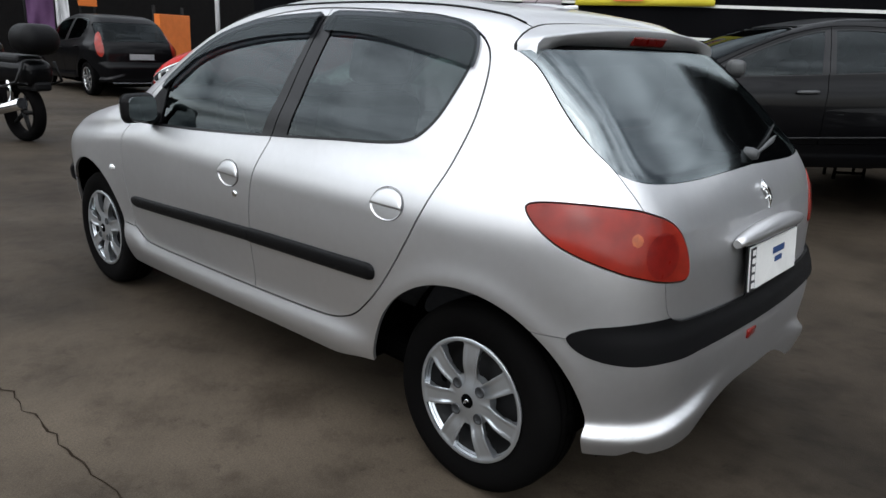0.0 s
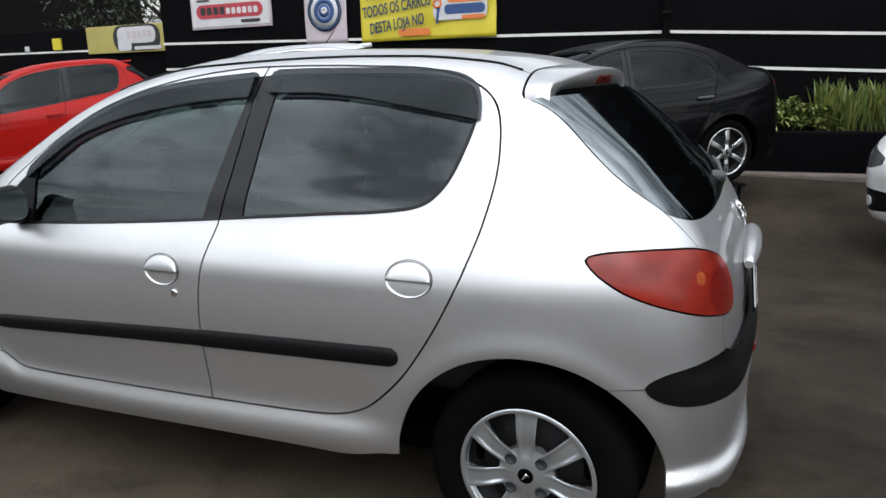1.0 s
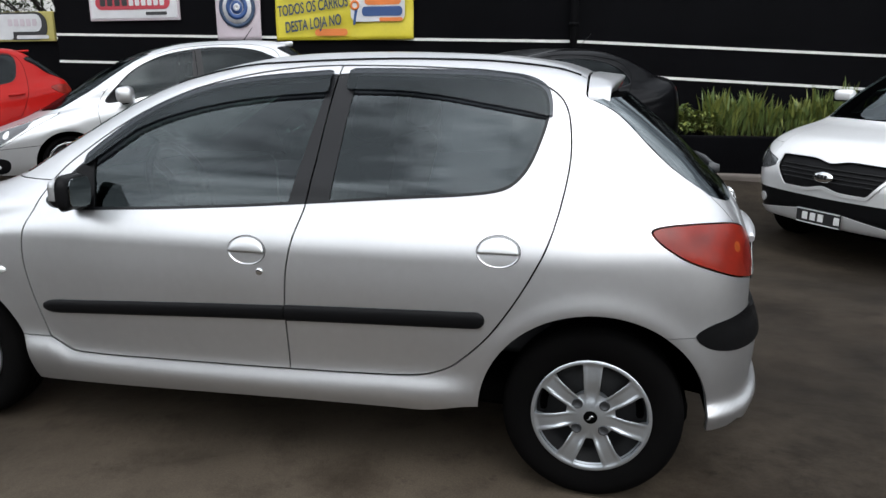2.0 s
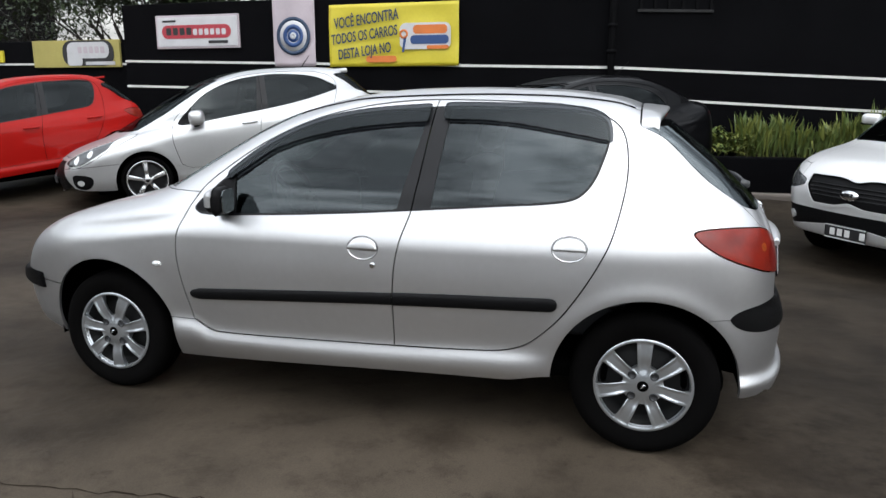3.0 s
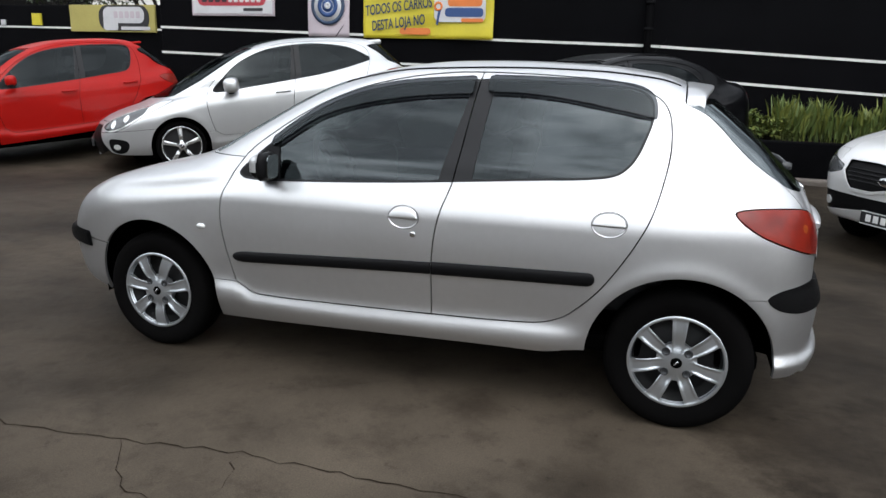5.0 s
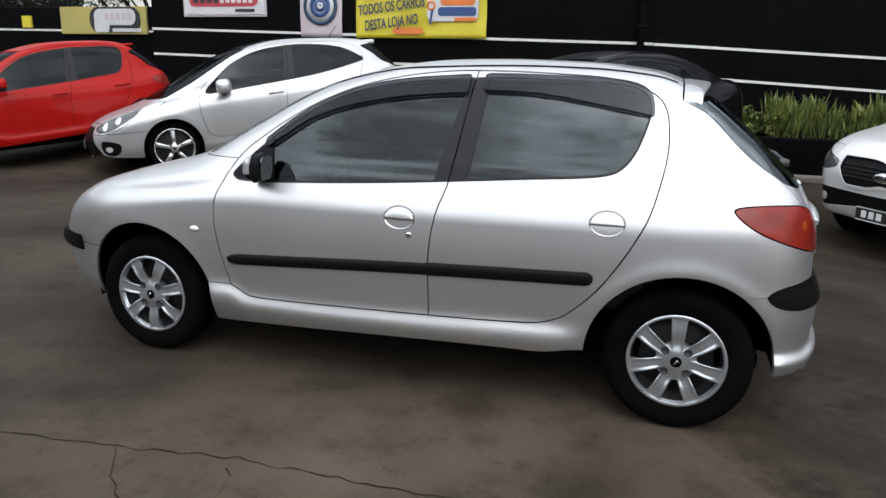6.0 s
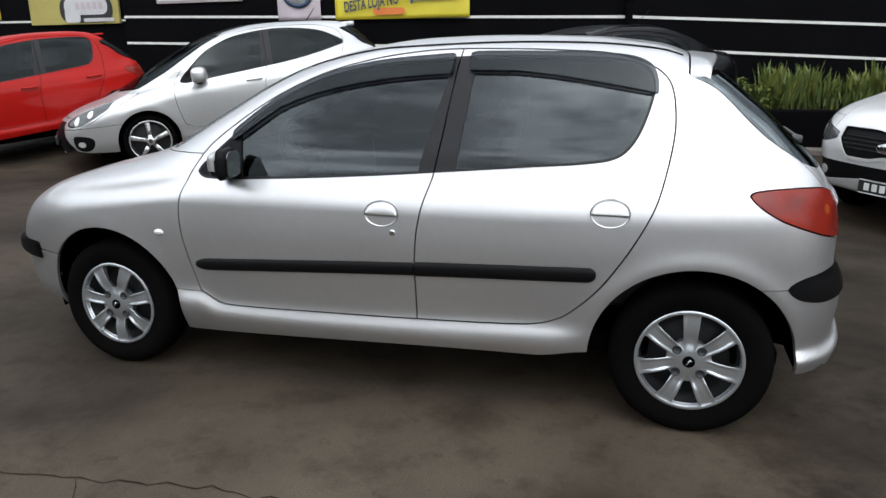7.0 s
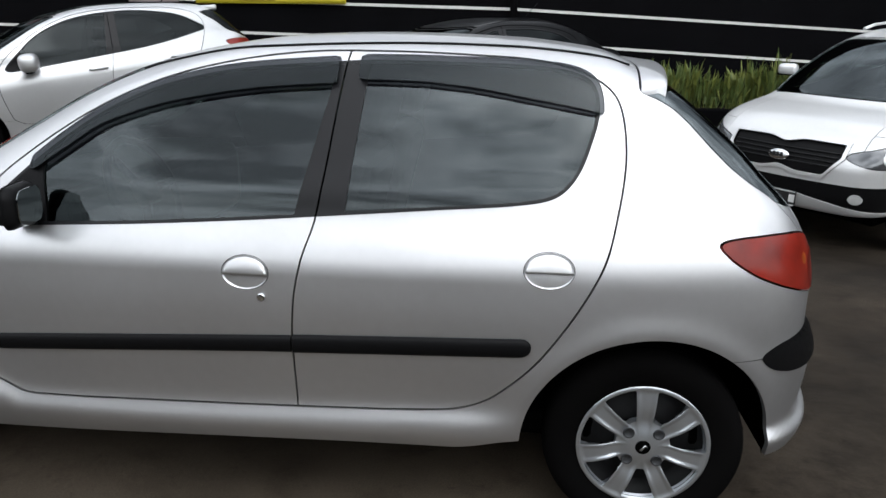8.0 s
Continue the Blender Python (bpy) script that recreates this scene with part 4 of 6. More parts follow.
def boxed_interior(root, s=(1, 1, 1), wheel_side=-1):
    """Seats, dashboard, steering wheel and floor behind the glass."""
    sx, sy, sz = s
    part("cabin_floor", boxed(-2.1 * sx, .3 * sx, -.70 * sy, .70 * sy, .26, .34, bevel=.02), INNER, root)
    part("dashboard", boxed(-2.2 * sx, -1.72 * sx, -.66 * sy, .66 * sy, .62 * sz, .95 * sz, bevel=.07, seg=3), PLASTIC, root)
    part("parcel_shelf", boxed(-.12 * sx, .26 * sx, -.55 * sy, .55 * sy, .90 * sz, .93 * sz, bevel=.01), FABRIC, root)
    tilt = Matrix.Rotation(radians(14), 4, "Y")
    for y in (-.36 * sy, .36 * sy):
        seat = part("front_seat", boxed(-1.50 * sx, -.98 * sx, y - .24, y + .24, .40, .56, bevel=.06, seg=3), FABRIC, root)
        part("seat_back", boxed(-.07, .07, -.23, .23, 0, .60, bevel=.06, seg=3, m=pose(-1.02 * sx, y, .50, 0, 14, 0)), FABRIC, seat)
        part("headrest", boxed(-.05, .05, -.13, .13, .66, .84, bevel=.04, seg=3, m=pose(-1.02 * sx, y, .48, 0, 14, 0)), FABRIC, seat)
    bench = part("rear_seat", boxed(-.62 * sx, -.12 * sx, -.60 * sy, .60 * sy, .40, .58, bevel=.06, seg=3), FABRIC, root)
    part("seat_back", boxed(-.07, .07, -.60 * sy, .60 * sy, 0, .52, bevel=.06, seg=3, m=pose(-.16 * sx, 0, .52, 0, 16, 0)), FABRIC, bench)
    for y in (-.36, .36):
        part("headrest", boxed(-.04, .04, -.13, .13, .52, .68, bevel=.035, seg=3, m=pose(-.16 * sx, y * sy, .50, 0, 16, 0)), FABRIC, bench)
    bm = bmesh.new()
    ang = [2 * math.pi * k / 28 for k in range(29)]
    tube(bm, [(0, .185 * math.cos(a), .185 * math.sin(a)) for a in ang], .015, 8, False)
    for a in (0, 2.2, 4.08):
        tube(bm, [(0, 0, 0), (0, .18 * math.cos(a), .18 * math.sin(a))], .016, 6)
    box(bm, -.02, .02, -.06, .06, -.05, .05, .015)
    st = part("steering_wheel", bm, PLASTIC, root)
    st.matrix_local = pose(-1.66 * sx, .36 * sy * wheel_side, .90 * sz, 0, -22, 0)


def wheel_well(root, x, y, z, r, depth=.30):
    bm = lathe(bmesh.new(), [(r + .012, .0), (r + .022, .04), (r + .022, depth), (.02, depth + .01)], 40)
    bmesh.ops.delete(bm, geom=[v for v in bm.verts if v.co.z < -.07 and v.co.y < depth + .005], context="VERTS")
    ob = part("wheel_well", bm, INNER, root)
    ob.matrix_local = pose(x, y, z)
    return ob


# ---- the silver hatchback ----
GATE = ring((-.582, 1.345), (-.590, 1.262), (-.618, 1.122), (-.628, .982), (-.615, .904), (-.600, .80), (-.580, .728), (-.565, .66), (-.545, .632), (-.49, .619), (-.25, .614), (0.03, .614), (.03, 1.45), (-.575, 1.45), sharp=(11, 12, 13))
REAR_PANE = ring((-.600, 1.262), (-.630, 1.122), (-.636, 1.02), (-.622, .985), (-.56, .967), (-.40, .962), (-.20, .968), (.03, .974), (.03, 1.288), (-.25, 1.286), (-.48, 1.280), (-.57, 1.277), sharp=(7, 8))
LAMP = ring((.176, .893), (.205, .906), (.307, .915), (.45, .914), (.562, .906), (.68, .871), (.738, .811), (.758, .745), (.745, .729), (.70, .729), (.62, .738), (.473, .764), (.288, .813), (.205, .857))
STRIP = ring((.335, .582), (.37, .602), (.44, .617), (.70, .633), (1.0, .622), (1.32, .618), (1.32, .532), (1.07, .530), (.73, .523), (.56, .517), (.43, .530), (.36, .555), sharp=(5, 6))


def corner_s(q):
    """Length round the rear corner."""
    return q[:, 0] + .9 * (q[:, 1] + .8)


def rear_glass_d(q):
    return np.minimum(inside(REAR_PANE, q[:, 1], q[:, 2]), q[:, 0] + .065)


car = thing("hatchback_car", "silver five-door hatchback with tinted glass and black mouldings", "car")


def cut_low(q):
    """Height over the lower edge of the rear bumper, which rises towards the middle."""
    p = q[0]
    return p[:, 2] - .180 * step01(p[:, 0], .10, .25) - .17 * step01(corner_s(p), .62, 1.15)


def hero_rear(m, put, gap):
    """Tail lamps, tailgate with its pane, and rear bumper."""
    d = np.minimum(inside(LAMP, corner_s(m[0]), m[0][:, 2]), m[0][:, 0] - .05)
    lens = put("tail_lamp", cut(m, d - gap), LENS_RED, "weathered red tail lamp lens", .02, both=True, lift=.003)
    q = cut(m, d - gap)
    for name, s, z, r, k, mat in (("indicator_bulb", .540, .840, .020, 1.2, LENS_AMBER), ("lamp_bowl", .636, .800, .062, 1.1, LENS_DEEP)):
        e = r - np.hypot(corner_s(q[0]) - s, (q[0][:, 2] - z) * k)
        put(name, cut(q, e), mat, "", .0, both=True, lift=.0042, parent=lens)
    m = cut(m, -d - gap)
    d = np.minimum(inside(GATE, m[0][:, 1], m[0][:, 2]), m[0][:, 0] + .068)
    gate = cut(m, d - gap * .35)
    m = cut(m, -d - gap * .35)
    e = rear_glass_d(gate[0])
    lower = cut(gate, 1.20 - gate[0][:, 2])
    g = put("tailgate", cut(lower, -rear_glass_d(lower[0])), SILVER, "", .016, whole=True)
    pane = cut(gate, e)
    e = rear_glass_d(pane[0])
    put("rear_window", cut(pane, e - .0015), GLASS_REAR, "tinted curved rear window", .004, whole=True, lift=0, parent=g)
    d = np.minimum(np.minimum(m[0][:, 0] - .18, .578 - m[0][:, 2] + .02 * step01(m[0][:, 0], .3, .45)), 9.0)
    b = put("rear_bumper", cut(cut(m, d - gap * .5), cut_low(cut(m, d - gap * .5))), SILVER, "", .014, whole=True)
    q = cut(m, m[0][:, 0] - .2)
    e = np.minimum(inside(STRIP, corner_s(q[0]), q[0][:, 2]), q[0][:, 0] - .25)
    q = cut(q, e)
    e = inside(STRIP, corner_s(q[0]), q[0][:, 2])
    bulge = .016 * np.sqrt(np.clip(1 - (1 - np.clip(e / .03, 0, 1)) ** 2, 0, 1))
    put("bumper_strip", (q[0] + q[1] * bulge[:, None], q[1], q[2]), PLASTIC, "matt black protective bumper strip", .01, whole=True, parent=b)
    return cut(m, -d - gap * .5)


WIPER_GREY = material("weathered_grey_plastic", (0.045, 0.047, 0.048), 0.5)
MIRROR = material("mirror_face", (0.26, 0.28, 0.28), 0.06, 1.0, vary=0.03)
LENS_DEEP = material("deep_red_lens", (0.14, 0.007, 0.005), 0.28, 0.0, 0.2, vary=0.35, scale=30, spec=0.3)
GLASS_REAR = tinted("rear_tinted_glass", (0.75, 0.85, 0.85), 0.16, 0.09, base=0.17, most=0.26)
car_body(HATCH, HATCH_LINES, car, SILVER, GLASS, .016, hero=True, extra=hero_rear)
boxed_interior(car)
for side in (1, -1):
    for x, ph in ((0.0, 90.0), (-2.443, 67.0)):
        m = pose(x, -.684, .288) if side == 1 else pose(x, .684, .288, 0, 0, 180)
        wheel("wheel", car, m, phase=ph)
        wheel_well(car, x if x == 0 else -2.43, (-.66 if x == 0 else -.70) * side, .285, .360 if x == 0 else .366).rotation_euler = (0, 0, 0 if side == 1 else math.pi)


def moulding(x0, x1, z_at, h, proud, blunt0, blunt1, side):
    """A rounded protective strip along a door."""
    n, k = 60, 9
    xs = x0 + (x1 - x0) * (1 - np.cos(np.linspace(0, math.pi, n))) / 2
    v = []
    for x in xs:
        t0, t1 = (x - x0) / .07, (x1 - x) / .03
        s = min(1, (math.sqrt(max(0, 1 - (1 - min(t0, 1)) ** 2)) if blunt0 else 1)) * min(1, (math.sqrt(max(0, 1 - (1 - min(t1, 1)) ** 2)) if blunt1 else 1))
        for j in range(k):
            a = math.pi * j / (k - 1)
            z = z_at(x) + (-math.cos(a)) * h / 2 * (.12 + .88 * s)
            v.append((x, z, proud * (math.sin(a) ** .6) * (.2 + .8 * s)))
    v = np.array(v)
    y = side_y(HATCH, v[:, 0], v[:, 1]) - v[:, 2] + .002
    pts = np.stack([v[:, 0], y * side, v[:, 1]], 1)
    fs = [(i * k + j, (i + 1) * k + j, (i + 1) * k + j + 1, i * k + j + 1) for i in range(n - 1) for j in range(k - 1)]
    fs += [tuple(range(k)), tuple((n - 1) * k + j for j in range(k))]
    bm = bmesh.new()
    vs = [bm.verts.new(p) for p in pts]
    for f in fs:
        q = bm.faces.new([vs[i] for i in f])
        q.smooth = True
    bmesh.ops.recalc_face_normals(bm, faces=bm.faces[:])
    return bm


mould_z = curve((-2.0, .527), (-1.0, .580), (-.30, .607))


def handle(x, z, side):
    """A round dish with a hinged flap across its upper half."""
    rs, na = np.linspace(0, 1, 9), 40
    pts, norm = [], []
    for r in rs:
        for k in range(na):
            a = 2 * math.pi * k / na
            pts.append((x + .066 * r * math.cos(a), z + .047 * r * math.sin(a), r, math.sin(a) * r))
    q = np.array(pts)
    y = side_y(HATCH, q[:, 0], q[:, 1])
    bowl = .020 * np.clip(1 - q[:, 2] ** 2, 0, 1) ** .8
    v = np.stack([q[:, 0], (y - .0035 + bowl) * side, q[:, 1]], 1)
    fs = [(i * na + k, i * na + (k + 1) % na, (i + 1) * na + (k + 1) % na, (i + 1) * na + k) for i in range(len(rs) - 1) for k in range(na)]
    dish = smooth_part("door_handle", (v, fs if side > 0 else [f[::-1] for f in fs]), SILVER, car, "round silver dished door handle")
    xs, zs = np.meshgrid(np.linspace(-1, 1, 15), np.linspace(-.12, 1, 9))
    zz = zs * np.sqrt(np.clip(1 - xs ** 2 * .97, 0, 1)) * .045
    px, pz = x + xs * .063, z + np.where(zs < 0, zs * .045, zz)
    y = side_y(HATCH, px, pz) - .002 - .007 * np.clip(1 - ((zs - .1) / .95) ** 2, 0, 1)
    h, w = xs.shape
    v = np.stack([px, y * side, pz], 2).reshape(-1, 3)
    fs = [(j * w + i, j * w + i + 1, (j + 1) * w + i + 1, (j + 1) * w + i) for j in range(h - 1) for i in range(w - 1)]
    flap = smooth_part("flap", (v, fs if side > 0 else [f[::-1] for f in fs]), SILVER, dish)
    t = flap.modifiers.new("thickness", "SOLIDIFY")
    t.thickness, t.offset = .007, -1
    ringm = bmesh.new()
    tube(ringm, [(x + .0672 * math.cos(a), float(side_y(HATCH, x + .0672 * math.cos(a), z + .0480 * math.sin(a))) * side, z + .0480 * math.sin(a)) for a in np.linspace(0, 2 * math.pi, 41)], .0010, 5, False)
    part("handle_gap", ringm, INNER, dish)


def visor(name, x0, x1, low, side_sign):
    """A smoked wind deflector standing off the top of a window."""
    m = shell_visor
    p = m[0]
    d = np.minimum(np.minimum(inside(HATCH_LINES["glass"], p[:, 0], p[:, 2]) + .010, p[:, 2] - low(p[:, 0])), np.minimum(np.minimum(p[:, 0] - x0, x1 - p[:, 0]), -p[:, 1] - .42))
    q = cut(m, d)
    top = np.clip(-(inside(HATCH_LINES["glass"], q[0][:, 0], q[0][:, 2]) - .05) / .06, 0, 1)
    q = flanged((q[0] + q[1] * (.020 - .010 * top ** 2)[:, None], q[1], q[2]), .016)
    if side_sign < 0:
        q = mirrored(q)
    part(name, (q[0], q[2]), VISOR, car, "smoked acrylic wind deflector", q[1])


shell_visor = shell(HATCH, .016)
low_front = curve((-1.78, 1.03), (-1.70, 1.085), (-1.57, 1.165), (-1.345, 1.232), (-1.1, 1.268), (-.90, 1.282))
low_rear = curve((-.84, 1.292), (-.70, 1.290), (-.565, 1.280), (-.345, 1.246), (-.15, 1.212))
for side in (1, -1):
    part("door_moulding", moulding(-1.962, -1.007, mould_z, .052, .017, True, False, side), PLASTIC, car, "black rubber door moulding")
    part("door_moulding", moulding(-1.001, -.335, mould_z, .056, .018, False, True, side), PLASTIC, car, "black rubber door moulding")
    handle(-.297, .826, side)
    handle(-1.129, .786, side)
    visor("wind_deflector", -1.80, -.905, low_front, side)
    visor("wind_deflector", -.845, -.158, low_rear, side)
    y = float(side_y(HATCH, -1.086, .717))
    lock = part("door_lock", lathe(bmesh.new(), [(.0005, -.006), (.009, -.006), (.012, -.004), (.013, .004)], 20, center=(-1.086, y if side > 0 else -y, .717)), CHROME, car, "round chrome door lock")
    y = float(side_y(HATCH, -2.12, .656))
    bm = bmesh.new()
    bmesh.ops.create_uvsphere(bm, u_segments=20, v_segments=10, radius=1)
    bmesh.ops.transform(bm, matrix=Matrix.Translation((-2.12, y * side, .656)) @ Matrix.Diagonal((.024, .012, .014, 1)), verts=bm.verts[:])
    smooth = part("side_repeater", bm, LENS_CLEAR, car, "small clear oval side repeater")
    smooth.data.shade_smooth()
    # mirror
    bm = boxed(-.042, .042, -.080, .080, -.060, .060, bevel=.036, seg=5)
    for v in bm.verts:
        if v.co.x < 0:
            v.co.y *= .80
            v.co.z *= .84
    cap = bm.copy()
    bmesh.ops.delete(cap, geom=[v for v in cap.verts if v.co.x > .012 or v.co.z < -.024], context="VERTS")
    for v in cap.verts:
        v.co = Vector((v.co.x * 1.04 - .001, v.co.y * 1.03, v.co.z * 1.03))
    mirror = part("wing_mirror", bm, PLASTIC, car, "black plastic door mirror housing")
    mirror.data.shade_smooth()
    mirror.matrix_local = pose(-1.765, -.868 * side, .958, 0, 0, 10 * side)
    smooth_part("mirror_cap", cap, SILVER, mirror, "silver painted mirror cap")
    bm = boxed(.0, .003, -.064, .064, -.050, .050)
    bmesh.ops.bevel(bm, geom=[e for e in bm.edges if abs((e.verts[0].co - e.verts[1].co).x) > .002], offset=.03, segments=5, profile=.5, affect="EDGES")
    glass_ob = part("mirror_glass", bm, MIRROR, mirror)
    glass_ob.matrix_local = pose(.0415, 0, 0)
    part("mirror_arm", boxed(-.045, .03, .03, .115, -.068, -.020, bevel=.014) if side > 0 else boxed(-.045, .03, -.115, -.03, -.068, -.020, bevel=.014), PLASTIC, mirror)

# spoiler over the rear window
def roof_z(x, y):
    lo, hi = .9, 1.6
    for _ in range(26):
        mid = (lo + hi) / 2
        lo, hi = (mid, hi) if body_value(HATCH, np.array([[x, y, mid]]))[0] < 0 else (lo, mid)
    return lo


def on_tail(y, z, lift=0.0):
    """A point on the tail at this breadth and height."""
    lo, hi = 0.0, .9
    for _ in range(30):
        mid = (lo + hi) / 2
        lo, hi = (mid, hi) if body_value(HATCH, np.array([[mid, y, z]]))[0] < 0 else (lo, mid)
    return (lo + lift, y, z)


# black rubber strips along the edges of the roof
for side in (1, -1):
    line = []
    for x in np.linspace(-1.52, -.09, 26):
        y = (.505 + .03 * min(max(-x - .2, -.2), 1.2)) * side
        line.append((x, y, roof_z(x, y) + .001))
    part("roof_moulding", tube(bmesh.new(), line, .0042, 6), PLASTIC, car, "thin black rubber roof strip")

bm = bmesh.new()
rows = []
for y in np.sin(np.linspace(-1, 1, 45) * math.pi / 2) * .574:
    a = abs(y)
    e = math.sqrt(max(0.0, 1 - (a / .5745) ** 8))
    z0 = roof_z(-.062, y)
    zl = min(1.348 - .12 * a * a, z0 + .002)
    zf = min(1.274 - .6 * max(a - .45, 0), zl - .02)
    xl = .052 - .14 * a * a
    xf = xl - .004 - .034 * e
    sec = [(-.062, z0 + .001), (-.04, z0 + (zl - z0) * .30 + .006 * e), (-.01, z0 + (zl - z0) * .68 + .006 * e), (xl - .008, zl + .003 * e), (xl, zl - .001), (xl + .001, zl - .006), (xf, zf), (-.05, zf - .004), (-.062, z0 - .03)]
    rows.append([bm.verts.new((x, y, zz)) for x, zz in sec])
    if a < .02:
        lip, foot = sec[5], sec[6]
for r0, r1 in zip(rows, rows[1:]):
    for k in range(9):
        f = bm.faces.new((r0[k], r0[(k + 1) % 9], r1[(k + 1) % 9], r1[k]))
        f.smooth = True
bm.faces.new(rows[0]), bm.faces.new(rows[-1][::-1])
bmesh.ops.recalc_face_normals(bm, faces=bm.faces[:])
spoiler = part("spoiler", bm, SILVER, car, "silver roof spoiler above the rear window")
spoiler.data.set_sharp_from_angle(angle=radians(62))
brake = part("brake_light", boxed(-.004, .005, -.11, .11, -.016, .016, bevel=.004), LENS_DEEP, spoiler, "dark red high brake light")
brake.matrix_local = pose((lip[0] + foot[0]) / 2 + .001, 0, (lip[1] + foot[1]) / 2 + .006, 0, math.degrees(math.atan2(lip[0] - foot[0], lip[1] - foot[1])), 0)


# things on the tailgate
bm = bmesh.new()
pts = [on_tail(y, .805 - .22 * y * y, .018) for y in np.linspace(-.27, .27, 17)]
tube(bm, pts, [.012 + .018 * (1 - (abs(i - 8) / 8) ** 3) for i in range(17)], 12)
bar = part("tailgate_handle_bar", bm, SILVER, car, "bright silver grip bar above the number plate")
plate = part("number_plate", boxed(-.004, .004, -.20, .20, -.065, .065, bevel=.003), PLATE, car, "white temporary number plate with plain bars")
plate.matrix_local = Matrix.Translation(on_tail(0, .705, .022)) @ pose(0, 0, 0, 0, -6, 0)
part("plate_bar", boxed(.004, .006, -.20, -.165, -.063, .063), DARKP, plate)
for k in range(5):
    part("plate_bar", boxed(.006, .0075, -.193, -.172, -.055 + .024 * k, -.040 + .024 * k), PLATE, plate)
part("plate_bar", boxed(.004, .0055, -.02, .08, .015, .035), BLUE, plate)
part("plate_bar", boxed(.004, .0055, .00, .06, -.012, .004), BLUE, plate)
part("plate_holder", boxed(-.006, -.001, -.215, .215, -.075, .072, bevel=.003), PLASTIC, plate)
em = bmesh.new()
tube(em, [(.0, .0, .045), (.004, -.012, .03), (.006, .004, .012), (.006, .012, -.012), (.003, -.004, -.042)], [.004, .010, .009, .009, .004], 8)
tube(em, [(.005, -.002, .020), (.004, -.022, .016)], [.007, .003], 6)
tube(em, [(.005, .006, -.005), (.004, -.018, -.012)], [.007, .003], 6)
emblem = part("emblem", em, CHROME, car, "small plain chrome emblem")
emblem.matrix_local = Matrix.Translation(on_tail(.0, .890, .003)) @ pose(0, 0, 0, 0, -22, 0)
wp = on_tail(.03, 1.0, .010)
bm = bmesh.new()
lathe(bm, [(.0005, .022), (.014, .020), (.020, .0), (.020, -.02)], 20, "x", wp)
tube(bm, [Vector(wp) + Vector((.012, 0, 0)), Vector(on_tail(.12, 1.01, .024)), Vector(on_tail(.24, 1.022, .026)), Vector(on_tail(.34, 1.030, .022))], [.006, .006, .009, .004], 10)
wiper = smooth_part("rear_wiper", bm, WIPER_GREY, car, "grey plastic rear wiper")
bm = bmesh.new()
tube(bm, [Vector(on_tail(.10, 1.005, .007)), Vector(on_tail(.28, 1.03, .012)), Vector(on_tail(.48, 1.055, .008))], [.004, .005, .003], 6)
part("wiper_blade", bm, PLASTIC, wiper)
fog = part("rear_fog_lamp", boxed(-.01, .006, -.035, .035, -.014, .014, bevel=.005), LENS_DEEP, car, "small red fog lamp")
fog.matrix_local = Matrix.Translation(on_tail(-.12, .500, -.002)) @ pose(0, 0, 0, 0, 5, 4)
# cowl and front wipers at the foot of the windscreen
bm = bmesh.new()
for k in range(2):
    tube(bm, [(-2.20 + .04 * k, -.45 + .5 * k, 1.0), (-2.26 + .03 * k, -.15 + .5 * k, 1.01), (-2.27 + .03 * k, .1 + .4 * k, 1.005)], .008, 6)
part("front_wiper", bm, PLASTIC, car)
part("underbody", boxed(-2.9, .20, -.56, .56, .24, .36, bevel=.03), INNER, car)
# unseen wide floor block, added to keep light out from under the car
part("floor_pan", boxed(-2.03, -.46, -.745, .745, .235, .32, bevel=.03), INNER, car)

# black strip round the front bumper
q = cut(shell_visor, -2.80 - shell_visor[0][:, 0])
e = np.minimum(.040 - np.abs(q[0][:, 2] - .500), -2.865 - q[0][:, 0])
q = cut(q, e)
e = np.minimum(.040 - np.abs(q[0][:, 2] - .500), -2.865 - q[0][:, 0])
q = (q[0] + q[1] * (.024 * np.sqrt(np.clip(1 - (1 - np.clip(e / .028, 0, 1)) ** 2, 0, 1)))[:, None], q[1], q[2])
panel("front_bumper_strip", q, PLASTIC, car, "matt black protective bumper strip", .01, whole=True)


# ---- the other cars ----
def nose_s(q):
    """Length round the front corner, from the flank towards the middle."""
    return -q[:, 0] + .9 * (q[:, 1] + .8)


def mirrors(root, x, y, z, mat, s=1.0):
    for side in (1, -1):
        bm = boxed(-.06 * s, .07 * s, -.11 * s, .11 * s, -.065 * s, .065 * s, bevel=.045 * s, seg=3)
        ob = part("wing_mirror", bm, mat, root)
        ob.data.shade_smooth()
        ob.matrix_local = pose(x, y * side, z, 0, 0, 10 * side)
        part("mirror_arm", boxed(-.035, .035, -.10, .10, -.075 * s, -.045 * s, bevel=.01), PLASTIC, ob)


def handles(root, c, spots, mat, scale=(1, 1, 1)):
    for x, z in spots:
        y = float(side_y(c, x, z))
        for side in (1, -1):
            bm = bmesh.new()
            tube(bm, [(x * scale[0] - .09, (y * scale[1] - .012) * side, z * scale[2]), (x * scale[0] - .06, (y * scale[1] - .030) * side, z * scale[2] + .004), (x * scale[0] + .07, (y * scale[1] - .028) * side, z * scale[2] + .006),
                      (x * scale[0] + .10, (y * scale[1] - .010) * side, z * scale[2] + .002)], [.010, .015, .015, .010], 8)
            part("door_handle", bm, mat, root)


